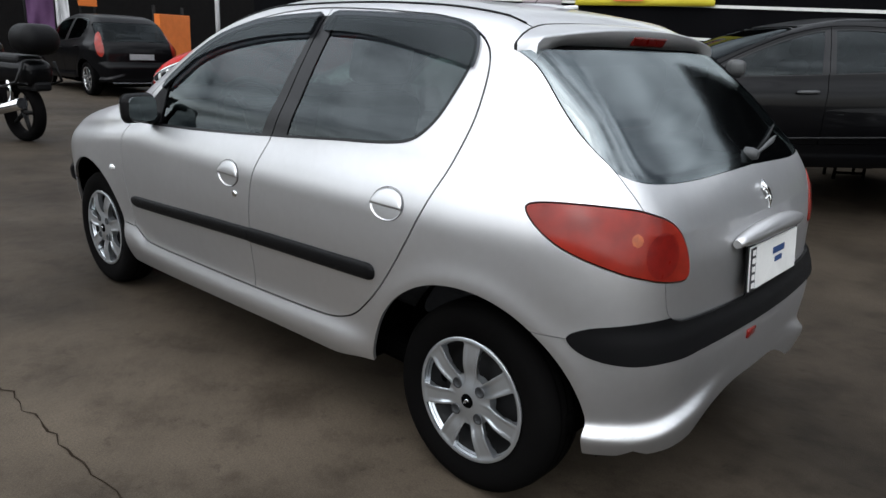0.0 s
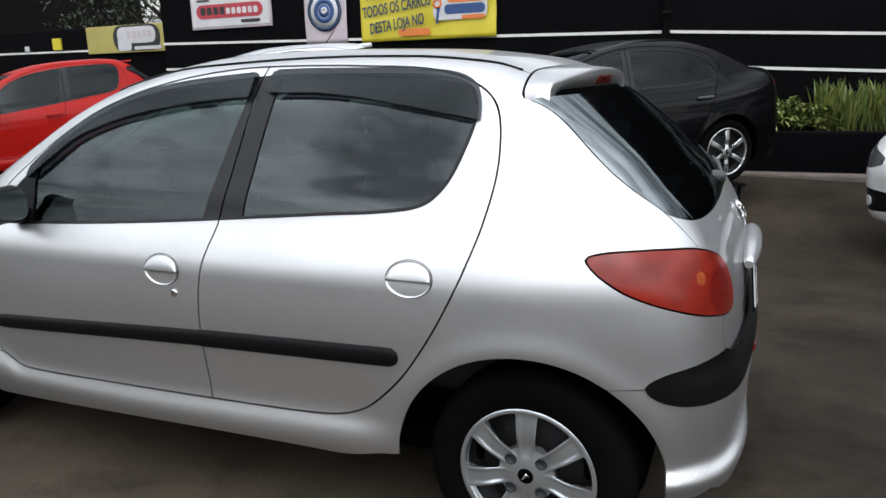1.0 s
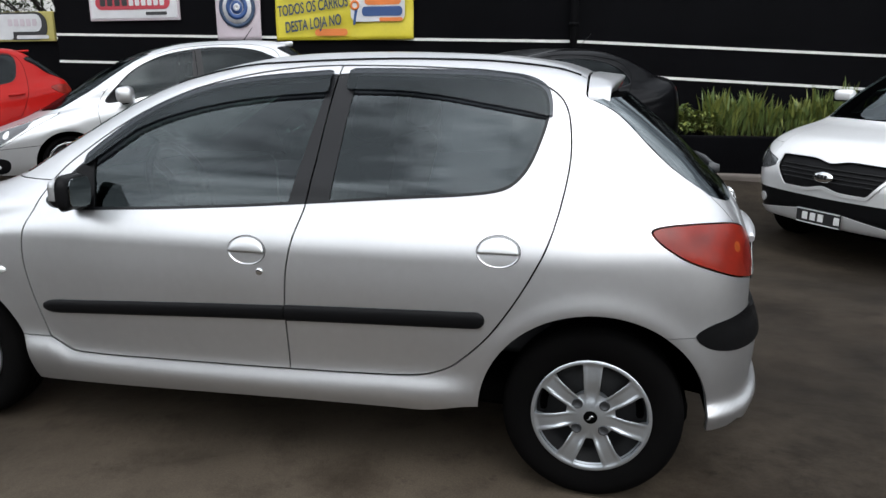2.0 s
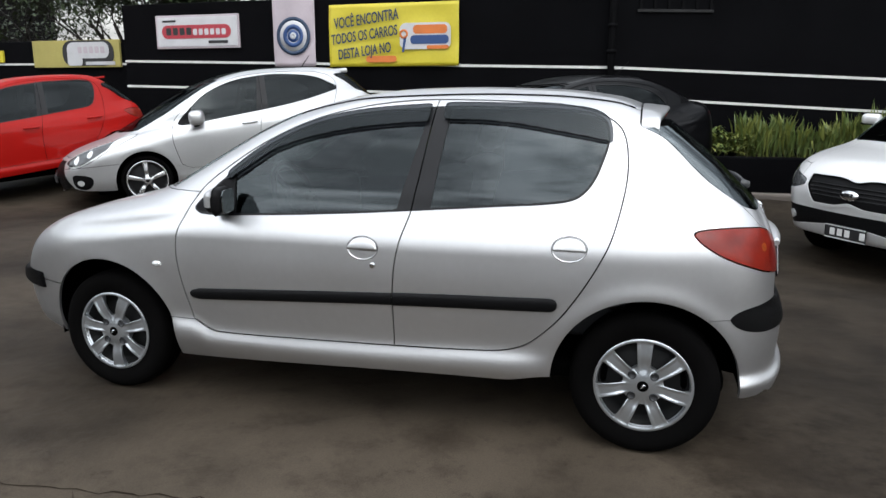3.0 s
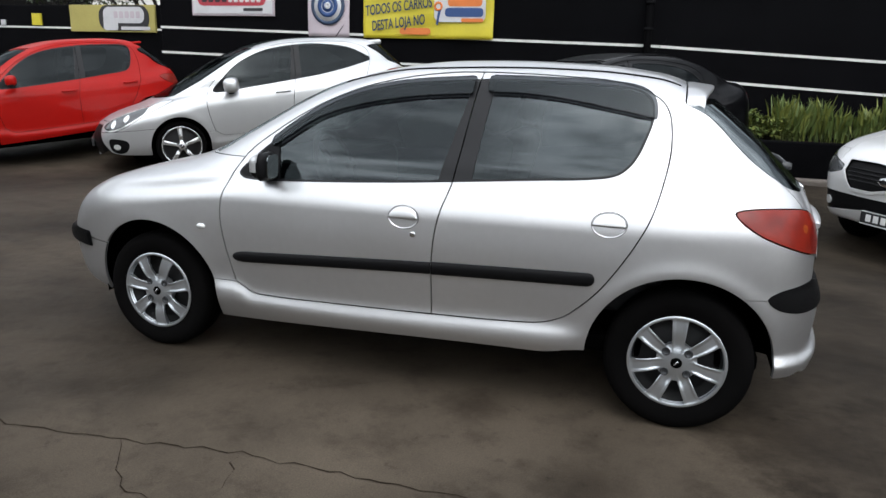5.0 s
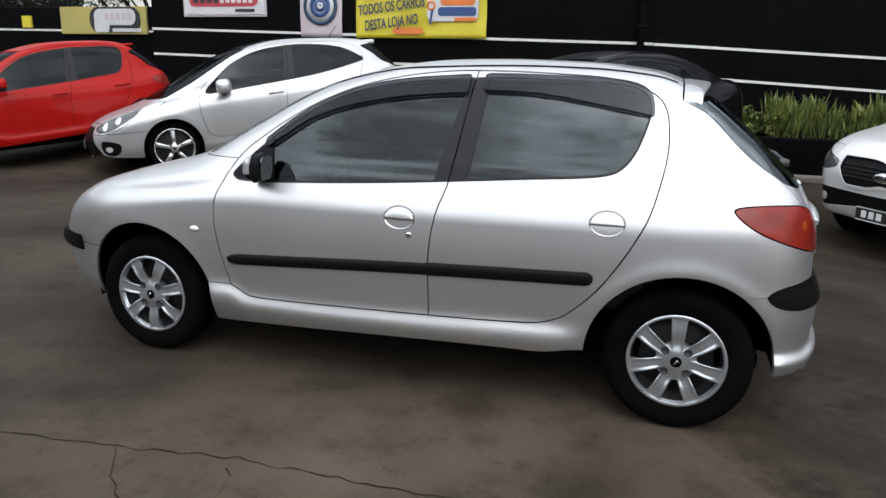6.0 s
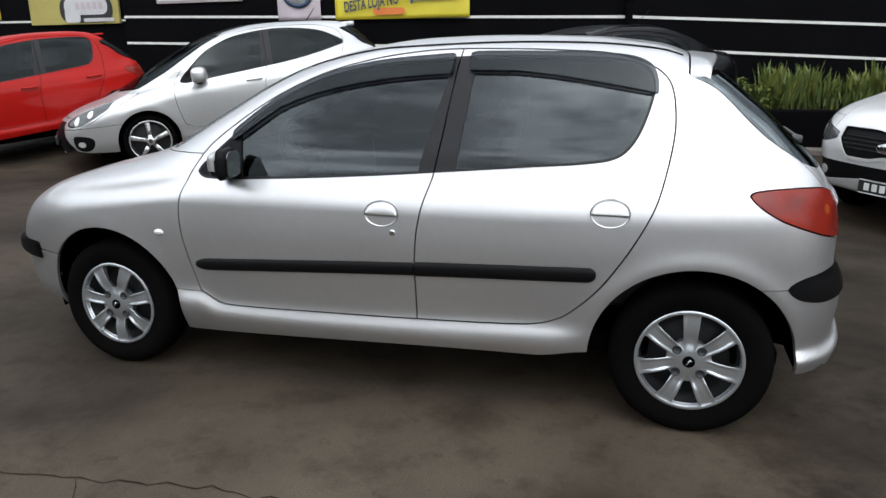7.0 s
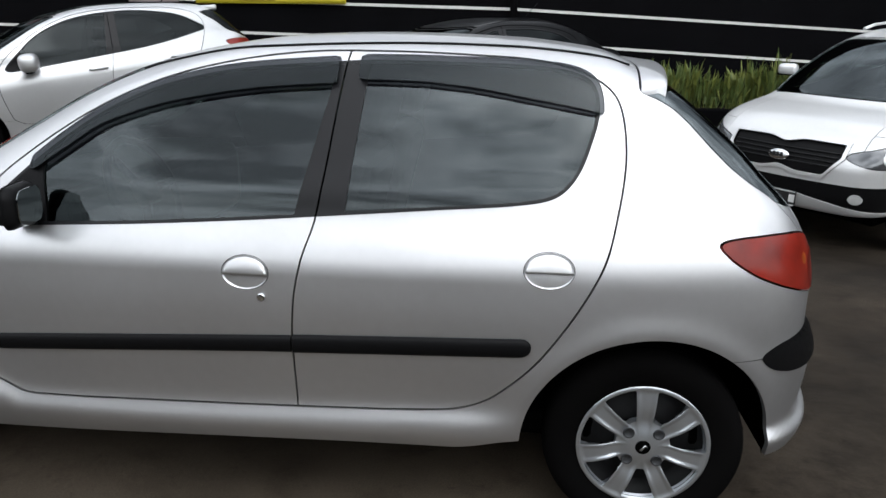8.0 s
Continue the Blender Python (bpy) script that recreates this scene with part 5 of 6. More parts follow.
def four_wheels(root, c, scale, r, rim, width, spokes, mat, y):
    for side in (1, -1):
        for x in c["wheels"]:
            w = wheel("wheel", root, pose(x * scale[0], -y, r) if side > 0 else pose(x * scale[0], y, r, 0, 0, 180), r, width, rim, spokes, mat, 90, True, False)
        for x, z, ra in c["holes"]:
            ob = wheel_well(root, x * scale[0], (-y - .06) * side, z * scale[2], ra * scale[0] * 1.0)
            ob.rotation_euler = (0, 0, 0 if side > 0 else math.pi)


HATCH["holes"] = HATCH_LINES["arches"]

# grey hatchback with its nose towards the yard
I_SCALE = (1.075, 1.05, 1.09)
GREY = dict(HATCH,
    nose=curve((.15, -3.20), (.25, -3.29), (.42, -3.32), (.55, -3.29), (.66, -3.20), (.80, -3.0), (1.1, -2.8)),
    plan=curve((-3.4, -.30), (-3.2, -.17), (-3.0, -.08), (-2.7, -.02), (-2.3, -.004), (-1.6, 0), (-.6, 0), (-.1, -.006), (.3, -.050), (.5, -.125), (.75, -.235)),
    hood=curve((-3.4, .50), (-3.25, .60), (-3.05, .675), (-2.75, .755), (-2.4, .835), (-2.1, .895), (-1.8, .93), (-1.0, .975), (.1, 1.05), (.8, 1.04)),
    tail=curve((.15, .60), (.24, .62), (.36, .66), (.50, .67), (.62, .65), (.75, .645), (.90, .615), (1.0, .58), (1.1, .54)),
    roof=curve((-2.0, 1.285), (-1.5, 1.365), (-1.15, 1.40), (-.8, 1.415), (-.35, 1.40), (-.05, 1.375), (.15, 1.345), (.3, 1.31), (.8, 1.1)),
    cabplan=curve((-2.3, -.10), (-1.9, -.035), (-1.4, 0), (-.6, 0), (-.1, -.012), (.15, -.045), (.35, -.10), (.6, -.17)),
    screen=curve((.72, -2.78), (.88, -2.46), (1.0, -2.22), (1.14, -1.94), (1.27, -1.66), (1.35, -1.42), (1.41, -1.15), (1.46, -.85)),
    rear=curve((.90, .62), (1.0, .555), (1.1, .465), (1.2, .365), (1.29, .26), (1.34, .195), (1.42, .09)),
    nose_bow=.34, lip=.4, floor=.12, screen_bow=.36, wheels=(0.0, -2.36), size=(-3.55, .95, 1.0, 1.55), holes=((0.0, .282, .335), (-2.36, .282, .335)))
del GREY["sill"], GREY["scallop"]
GREY_LINES = dict(HATCH_LINES, arches=GREY["holes"],
    door=ring((-1.955, .409), (-1.925, .395), (-1.869, .363), (-1.78, .357), (-1.60, .358), (-1.02, .374), (-.60, .394), (-.50, .412), (-.40, .452), (-.27, .582), (-.10, .812), (.0, .975),
              (.06, 1.12), (.02, 1.24), (-.22, 1.325), (-.55, 1.352), (-.843, 1.358), (-1.014, 1.350), (-1.216, 1.322), (-1.42, 1.262), (-1.626, 1.165), (-1.81, 1.045), (-1.93, .945),
              (-1.985, .86), (-2.010, .78), (-2.014, .70), (-2.002, .60), (-1.975, .48), sharp=(0,)),
    glass=ring((-1.93, .872), (-1.87, .848), (-1.4, .888), (-.932, .93), (-.6, .965), (-.30, 1.012), (-.06, 1.062), (.075, 1.098), (.045, 1.135), (-.20, 1.262), (-.6, 1.328), (-.908, 1.330), (-1.211, 1.298), (-1.415, 1.240), (-1.60, 1.155), (-1.76, 1.035)))
HEAD = ring((2.44, .800), (2.66, .785), (2.92, .730), (3.16, .668), (3.36, .610), (3.40, .560), (3.33, .515), (3.16, .505), (2.96, .550), (2.72, .660))
FOG = ring((2.97, .375), (3.05, .415), (3.25, .425), (3.28, .35), (3.24, .275), (3.10, .255), (3.00, .30))


def modern_front(m, put, gap, coat):
    """Swept headlamps, dark grille and fog lamps."""
    d = np.minimum(inside(HEAD, nose_s(m[0]), m[0][:, 2]), -2.3 - m[0][:, 0])
    lamp = put("headlamp", cut(m, d - gap), LENS_CLEAR, "clear swept-back headlamp with dark housing", .02, both=True, lift=.002)
    q = cut(m, d - gap)
    put("lamp_housing", cut(q, np.minimum(inside(HEAD, nose_s(q[0]), q[0][:, 2]) - .020, nose_s(q[0]) - 2.72)), LENS_SMOKE, "", 0, both=True, lift=.003, parent=lamp)
    for s, z, r in ((2.96, .640, .040), (3.16, .585, .046)):
        e = r - np.hypot(nose_s(q[0]) - s, q[0][:, 2] - z)
        put("lamp_bowl", cut(q, e), LENS_CLEAR, "", 0, both=True, lift=.0045, parent=lamp)
    m = cut(m, -d - gap)
    d = np.minimum(inside(FOG, nose_s(m[0]), m[0][:, 2]), -2.7 - m[0][:, 0])
    fog = put("fog_bezel", cut(m, d), PLASTIC, "black fog lamp bezel", .01, both=True, lift=-.004)
    q = cut(m, d)
    e = .040 - np.hypot((nose_s(q[0]) - 3.15) * .7, (q[0][:, 2] - .335) * 1.3)
    put("fog_lamp", cut(q, e), LENS_CLEAR, "", .01, both=True, lift=.004, parent=fog)
    m = cut(m, -d)
    w = .53 + .09 * np.clip((.5 - m[0][:, 2]) / .2, -1, 1)
    d = np.minimum(np.minimum(w + m[0][:, 1], np.minimum(m[0][:, 2] - .235, .585 - m[0][:, 2])), -2.9 - m[0][:, 0])
    g = put("grille", cut(m, d), PLASTIC, "black hexagonal grille", .02, whole=True, lift=-.012)
    for z in (.33, .39, .45, .51):
        q = cut(m, np.minimum(np.minimum(d - .01, .42 + m[0][:, 1]), .007 - np.abs(m[0][:, 2] - z)))
        put("grille_slat", q, STEEL, "", .01, whole=True, lift=.0, parent=g)
    return cut(m, -d)


TALL_LAMP = ring((.30, 1.06), (.36, 1.12), (.42, 1.10), (.52, .98), (.60, .86), (.60, .74), (.54, .70), (.46, .74), (.40, .86), (.33, .97))


def hatch_tail(m, put, gap, lamp=LAMP):
    """Tail lamps and rear window for the far hatchbacks."""
    d = np.minimum(inside(lamp, corner_s(m[0]), m[0][:, 2]), m[0][:, 0] - .05)
    put("tail_lamp", cut(m, d - gap), LENS_RED, "red tail lamp", .02, both=True, lift=.003)
    m = cut(m, -d - gap)
    d = rear_glass_d(m[0])
    put("rear_window", cut(m, d - gap), GLASS_DARK, "dark rear window", .004, whole=True)
    return cut(m, -d - gap)


def far_hatch(label, coat, at, scale, lines, group="parked cars", alloy=None, rim=.215, r=.30, front=True, step=.034, c=HATCH, lamp=LAMP, mirror=(-1.80, .985), mirror_size=1.0):
    ob = thing("hatchback_car", label, "car", at, group)

    def extra(m, put, gap):
        if front:
            m = modern_front(m, put, gap, coat)
        return hatch_tail(m, put, gap, lamp)
    car_body(c, lines, ob, coat, GLASS_DARK, step, .003, scale, hero=True, extra=extra)
    boxed_interior(ob, scale)
    four_wheels(ob, c, scale, r, rim, .19, 5, alloy or ALLOY, .70 * scale[1])
    mirrors(ob, mirror[0] * scale[0], .93 * scale[1], mirror[1] * scale[2], coat, mirror_size)
    handles(ob, HATCH, ((-1.12, .80), (-.30, .845)), coat, scale)
    part("underbody", boxed(-2.9 * scale[0], .42 * scale[0], -.6, .6, .17, .32, bevel=.03), INNER, ob)
    return ob


grey = far_hatch("light silver hatchback with lowered stance and alloy wheels", SILVER_B, park(-4.60, 6.38, 41.0, 2.54), I_SCALE, GREY_LINES, rim=.245, r=.305, c=GREY, lamp=LAMP + np.array((.13, .05)), mirror=(-1.73, .925), mirror_size=1.4)
# roof spoiler, dark roof glass and antenna of the grey hatchback
sp = boxed(.08, .31, -.54, .54, 1.385, 1.452, bevel=.024, seg=3)
part("spoiler", sp, SILVER_B, grey)
part("plate_mount", boxed(-3.585, -3.55, -.22, .22, .36, .46, bevel=.008), DARKP, grey)
q = shell(GREY, .034)
q = cut(q, np.minimum(.62 - np.abs(q[0][:, 0] + .85), .47 - np.abs(q[0][:, 1])))
q = lifted(cut(q, q[0][:, 2] - 1.25), .004)
q = (q[0] * np.array(I_SCALE), q[1], q[2])
panel("roof_glass", q, GLASS_DARK, grey, "black glass roof panel", .003, whole=True)
bm = bmesh.new()
tube(bm, [(-.22, 0, 1.50), (-.06, 0, 1.68)], [.008, .004], 6)
part("aerial", bm, PLASTIC, grey)

red = far_hatch("glossy red hatchback with dark windows and a roof spoiler", RED, park(-8.0, 5.80, 56.0, 2.42), (.99, 1.0, 1.065), HATCH_LINES, rim=.20, r=.30)
part("spoiler", boxed(-.15, .045, -.50, .50, 1.42, 1.448, bevel=.012, seg=2), RED, red)

black = far_hatch("black hatchback seen from behind with pale number plate bars", BLACK, park(-12.45, 4.0, -3.0, 2.5), (1.0, 1.0, 1.0), HATCH_LINES, rim=.21, r=.30, front=False, lamp=TALL_LAMP)
part("plate", boxed(.56, .575, -.22, .22, .66, .76, bevel=.004), PLATE_GREY, black)
part("trim_strip", boxed(.585, .605, -.55, .55, .245, .262, bevel=.004), CHROME, black)

# black saloon on low stands
SALOON = dict(HATCH,
    side=curve((.15, .775), (.22, .80), (.32, .83), (.45, .855), (.58, .872), (.70, .877), (.80, .872), (.88, .86), (.96, .835), (1.05, .80), (1.2, .74)),
    plan=curve((-3.6, -.36), (-3.4, -.22), (-3.15, -.11), (-2.85, -.03), (-2.4, -.004), (-1.6, 0), (-.2, 0), (.2, -.012), (.5, -.05), (.7, -.13), (.9, -.26)),
    hood=curve((-3.6, .50), (-3.45, .64), (-3.2, .755), (-2.8, .86), (-2.4, .935), (-2.1, .98), (-1.0, 1.0), (-.2, 1.02), (.3, 1.09), (.60, 1.135), (.78, 1.14), (1.0, 1.06)),
    nose=curve((.15, -3.42), (.3, -3.50), (.45, -3.54), (.6, -3.50), (.8, -3.38), (1.1, -3.1)),
    tail=curve((.15, .72), (.3, .79), (.50, .82), (.65, .81), (.85, .79), (1.0, .775), (1.15, .72)),
    cabin=curve((.7, .76), (.90, .80), (.99, .795), (1.10, .74), (1.24, .67), (1.34, .61), (1.47, .53)),
    cabplan=curve((-2.5, -.12), (-2.0, -.04), (-1.4, 0), (-.6, 0), (-.1, -.02), (.3, -.07), (.7, -.15)),
    roof=curve((-2.1, 1.26), (-1.6, 1.365), (-1.2, 1.43), (-.8, 1.46), (-.45, 1.455), (-.1, 1.42), (.2, 1.36), (.5, 1.26), (.9, 1.05)),
    screen=curve((.80, -2.85), (1.0, -2.42), (1.15, -2.08), (1.30, -1.68), (1.38, -1.40), (1.43, -1.15), (1.47, -.9)),
    rear=curve((.90, .72), (1.05, .60), (1.15, .43), (1.28, .16), (1.36, -.04), (1.44, -.3)),
    wheels=(0.0, -2.70), hub=.32, lip=.4, size=(-3.75, 1.05, 1.05, 1.55), holes=((0.0, .33, .365), (-2.70, .33, .365)))
del SALOON["sill"], SALOON["scallop"]
SALOON_LINES = dict(
    door=ring((-2.22, .44), (-2.1, .40), (-1.6, .395), (-1.0, .40), (-.55, .42), (-.46, .46), (-.36, .58), (-.22, .80), (-.12, .98), (-.02, 1.15), (-.10, 1.27), (-.35, 1.345), (-.7, 1.378), (-1.05, 1.372), (-1.4, 1.30), (-1.75, 1.17), (-2.05, 1.02), (-2.20, .90), (-2.24, .70)),
    middle=curve((.3, -1.12), (.7, -1.12), (.95, -1.09), (1.4, -1.03)),
    glass=ring((-2.06, .985), (-1.9, .955), (-1.4, .965), (-.9, .985), (-.4, 1.01), (-.10, 1.05), (-.05, 1.09), (-.12, 1.20), (-.30, 1.295), (-.6, 1.345), (-.9, 1.352), (-1.15, 1.335), (-1.45, 1.255), (-1.75, 1.14)),
    front_edge=curve((.85, -1.17), (1.4, -1.08)), rear_edge=curve((.85, -1.05), (1.4, -.985)), sail=curve((.85, -1.86), (1.2, -1.86)), arches=SALOON["holes"])
saloon = thing("saloon_car", "glossy black saloon with bright alloy wheels on low stands", "car", pose(-.236, 5.53, .265, 0, -1.9, 41.3) @ Matrix.Scale(.955, 4), "parked cars")
SALOON_LAMP = ring((.80, 1.0), (.95, .99), (1.1, .95), (1.18, .90), (1.16, .84), (1.05, .84), (.92, .88), (.82, .94))


def saloon_tail(m, put, gap):
    s = m[0][:, 0] + .9 * (m[0][:, 1] + .85)
    d = np.minimum(inside(SALOON_LAMP, s, m[0][:, 2]), m[0][:, 0] - .4)
    put("tail_lamp", cut(m, d - gap), LENS_DEEP, "dark red tail lamp", .02, both=True, lift=.003)
    m = cut(m, -d - gap)
    low, cs, ct, cw, cr = fields(SALOON, *m[0].T)
    d = np.minimum(np.minimum(cr - cs - .05, cr - ct - .03), np.minimum(m[0][:, 2] - 1.11, m[0][:, 0] + .3))
    put("rear_window", cut(m, d - gap), GLASS_DARK, "dark rear window", .004, whole=True)
    return cut(m, -d - gap)


car_body(SALOON, SALOON_LINES, saloon, BLACK_GLOSS, GLASS_DARK, .03, .003, extra=saloon_tail)
boxed_interior(saloon)
four_wheels(saloon, SALOON, (1, 1, 1), .32, .238, .21, 6, ALLOY, .735)
mirrors(saloon, -1.95, .98, 1.03, WIPER_GREY)
handles(saloon, SALOON, ((-1.28, .835), (-.30, .87)), WIPER_GREY)
for side in (1, -1):
    bm = bmesh.new()
    tube(bm, [(x, (float(side_y(SALOON, x, .50)) - .004) * side, .455 + .02 * (x + 1.2)) for x in np.linspace(-2.2, -.42, 12)], .009, 6)
    part("side_strip", bm, STEEL, saloon)
part("underbody", boxed(-3.0, .7, -.6, .6, .17, .32, bevel=.03), INNER, saloon)
bm = bmesh.new()
tube(bm, [(-.25, 0, 1.43), (-.02, 0, 1.62)], [.005, .002], 6)
part("aerial", bm, PLASTIC, saloon)
for x, y in ((0.0, -.735), (0.0, .735), (-2.70, -.735), (-2.70, .735)):
    p = Matrix.Rotation(radians(41.3), 4, "Z") @ (Vector((x, y, 0)) * .955) + Vector((-.236, 5.53, 0))
    g = ground_z(p.x, p.y)
    top = .265 + x * .955 * math.tan(radians(1.9)) - .006
    st = thing("car_stand", "dark steel stand under a wheel of the black car", "stand", pose(p.x, p.y, g, 0, 0, 41.3), "stands under the saloon")
    part("top_plate", boxed(-.20, .20, -.14, .14, top - g - .025, top - g, bevel=.005), VENT_BAR, st)
    for lx in (-.15, .15):
        for ly in (-.10, .10):
            part("leg", boxed(lx - .013, lx + .013, ly - .013, ly + .013, -.005, top - g - .024, bevel=.003), VENT_BAR, st)
    part("brace", boxed(-.15, .15, -.11, -.09, .05, .075, bevel=.003), VENT_BAR, st)

# silver sports utility car facing the yard
UTILITY = dict(HATCH,
    side=curve((.2, .80), (.30, .845), (.42, .88), (.60, .91), (.80, .925), (1.0, .918), (1.12, .90), (1.22, .865), (1.38, .80)),
    plan=curve((-3.6, -.34), (-3.45, -.22), (-3.2, -.11), (-2.9, -.035), (-2.4, -.004), (-1.6, 0), (-.2, 0), (.3, -.02), (.6, -.08), (.9, -.2)),
    hood=curve((-3.6, .73), (-3.5, .865), (-3.38, .965), (-3.1, 1.06), (-2.7, 1.125), (-2.3, 1.165), (-1.8, 1.19), (-1.0, 1.21), (.9, 1.24)),
    nose=curve((.2, -3.38), (.35, -3.47), (.5, -3.52), (.7, -3.525), (.85, -3.48), (1.0, -3.36), (1.2, -3.1)),
    tail=curve((.2, .70), (.4, .80), (.7, .80), (1.0, .74), (1.2, .66)),
    cabin=curve((.8, .80), (1.11, .855), (1.20, .84), (1.33, .785), (1.48, .715), (1.60, .65), (1.76, .55)),
    cabplan=curve((-2.5, -.10), (-2.1, -.035), (-1.5, 0), (-.4, 0), (.2, -.03), (.6, -.10)),
    roof=curve((-2.1, 1.54), (-1.6, 1.645), (-1.1, 1.695), (-.6, 1.71), (0, 1.69), (.4, 1.655), (.8, 1.58)),
    screen=curve((1.00, -2.96), (1.15, -2.66), (1.30, -2.37), (1.46, -2.03), (1.59, -1.68), (1.68, -1.34), (1.74, -1.0)),
    rear=curve((1.0, .74), (1.2, .64), (1.4, .50), (1.6, .36)),
    wheels=(0.0, -2.64), hub=.35, floor=.33, lip=0.0, size=(-3.75, .95, 1.1, 1.88), nose_bow=.18, screen_bow=.30, holes=((0.0, .35, .40), (-2.64, .35, .40)))
del UTILITY["sill"], UTILITY["scallop"]
UTILITY_LINES = dict(
    door=ring((-2.12, .50), (-2.0, .46), (-1.0, .46), (-.5, .48), (-.40, .55), (-.22, .80), (-.1, 1.05), (-.02, 1.36), (-.1, 1.54), (-.4, 1.62), (-.9, 1.64), (-1.25, 1.60), (-1.6, 1.48), (-1.9, 1.32), (-2.08, 1.18), (-2.16, .9)),
    middle=curve((.3, -1.03), (1.1, -1.0), (1.6, -.95)),
    glass=ring((-2.06, 1.15), (-1.95, 1.125), (-1.2, 1.19), (-.5, 1.23), (-.15, 1.28), (-.10, 1.36), (-.2, 1.50), (-.5, 1.58), (-.95, 1.60), (-1.25, 1.555), (-1.6, 1.43)),
    front_edge=curve((.85, -1.09), (1.6, -1.0)), rear_edge=curve((.85, -.97), (1.6, -.90)), sail=curve((.85, -1.80), (1.3, -1.80)), arches=UTILITY["holes"])
suv = thing("sport_utility_car", "silver sports utility car with chrome-framed black grille", "car", pose(4.34, 5.80, -.055, 2.0, -2.6, 41.0) @ Matrix.Scale(.99, 4), "parked cars")
SUV_HEAD = ring((2.85, 1.0), (3.05, .995), (3.28, .95), (3.50, .895), (3.74, .845), (3.78, .805), (3.62, .755), (3.40, .745), (3.2, .77), (2.98, .89))


def suv_front(m, put, gap):
    s = -m[0][:, 0] + .9 * (m[0][:, 1] + .88)
    d = np.minimum(inside(SUV_HEAD, s, m[0][:, 2]), -2.6 - m[0][:, 0])
    lamp = put("headlamp", cut(m, d - gap), LENS_MID, "clear wrap-round headlamp with dark housing", .02, both=True, lift=.002)
    q = cut(m, d - gap)
    sq = -q[0][:, 0] + .9 * (q[0][:, 1] + .88)
    for c0, z, r in ((3.16, .885, .06), (3.42, .825, .055)):
        e = r - np.hypot(sq - c0, q[0][:, 2] - z)
        put("lamp_bowl", cut(q, e), LENS_CLEAR, "", 0, both=True, lift=.0045, parent=lamp)
    m = cut(m, -d - gap)
    a, z = np.abs(m[0][:, 1]), m[0][:, 2]
    top = .905 - .03 * np.exp(-(a / .10) ** 2) - .02 * a
    low = .665 + .035 * np.exp(-(a / .10) ** 2)
    d = np.minimum(np.minimum(np.minimum(top - z, z - low), .475 - .8 * np.clip(.80 - z, 0, 1) - a), -3.1 - m[0][:, 0])
    put("grille_frame", cut(m, np.minimum(d + .028, -d)), SILVER_C, "bright chrome grille frame", .010, whole=True, lift=.014)
    g = put("grille", cut(m, d), PLASTIC, "black mesh grille", .02, whole=True, lift=-.014)
    m = cut(m, -d - .028)
    a, z = np.abs(m[0][:, 1]), m[0][:, 2]
    d = np.minimum(np.minimum(np.minimum(.60 - z, z - (.43 + .05 * np.clip((.5 - a) / .3, -1, 1))), 1.0), -2.9 - m[0][:, 0])
    b = put("lower_intake", cut(m, d), PLASTIC, "black lower bumper band", .01, whole=True, lift=-.006)
    q = cut(m, d)
    e = .045 - np.hypot(np.abs(q[0][:, 1]) - .62, (q[0][:, 2] - .50) * 1.1)
    put("fog_lamp", cut(q, e), LENS_CLEAR, "", .01, both=True, lift=.006, parent=b)
    return cut(m, -d)


car_body(UTILITY, UTILITY_LINES, suv, SILVER_C, GLASS, .03, .003, extra=suv_front)
boxed_interior(suv, (1.1, 1.1, 1.16))
four_wheels(suv, UTILITY, (1, 1, 1), .345, .23, .22, 5, ALLOY, .77)
mirrors(suv, -1.96, .945, 1.30, SILVER_C, .85)
part("underbody", boxed(-3.1, .6, -.65, .65, .22, .42, bevel=.03), INNER, suv)


def on_nose(c, y, z):
    """Where the nose of a car lies at this breadth and height."""
    lo, hi = -3.8, -2.6
    for _ in range(30):
        mid = (lo + hi) / 2
        lo, hi = (lo, mid) if body_value(c, np.array([[mid, y, z]]))[0] < 0 else (mid, hi)
    return (lo, y, z)


for z, w in ((.735, .40), (.768, .43), (.801, .45), (.834, .45)):
    part("grille_slat", tube(bmesh.new(), [Vector(on_nose(UTILITY, y, z)) + Vector((.006, 0, 0)) for y in np.linspace(-w, w, 15)], .006, 6), STEEL, suv)
pl = part("number_plate", boxed(-.012, .0, -.20, .20, -.065, .065, bevel=.004), DARKP, suv, "black display plate with white bars")
pl.matrix_local = pose(-3.52, 0, .43, 0, 0, 0)
part("plate_border", boxed(-.014, -.004, -.195, .195, .052, .060), PLATE, pl)
part("plate_border", boxed(-.014, -.004, -.195, .195, -.060, -.052), PLATE, pl)
for k in range(5):
    if k != 3:
        part("plate_bar", boxed(-.015, -.005, .145 - .072 * k - .05, .145 - .072 * k, -.032, .032, bevel=.003), PLATE, pl)
bm = bmesh.new()
lathe(bm, [(.0005, -.012), (.06, -.010), (.075, -.004), (.08, .004)], 32, "x")
bmesh.ops.scale(bm, verts=bm.verts[:], vec=(1, 1.1, .55))
bd = part("badge", bm, CHROME, suv, "oval chrome badge without lettering")
bd.matrix_local = pose(-3.535, 0, .775, 0, 12, 0)
for k in range(3):
    part("badge_bar", boxed(-.018, -.008, -.045 + .032 * k, -.022 + .032 * k, -.018, .018, bevel=.003), STEEL, bd)
for side in (1, -1):
    bm = bmesh.new()
    tube(bm, [(x, .56 * side, float(UTILITY["roof"](np.array([x]))[0]) + .03 - .02 * (x < -1.2)) for x in np.linspace(-1.35, .35, 10)], .016, 6)
    part("roof_rail", bm, SILVER_C, suv)

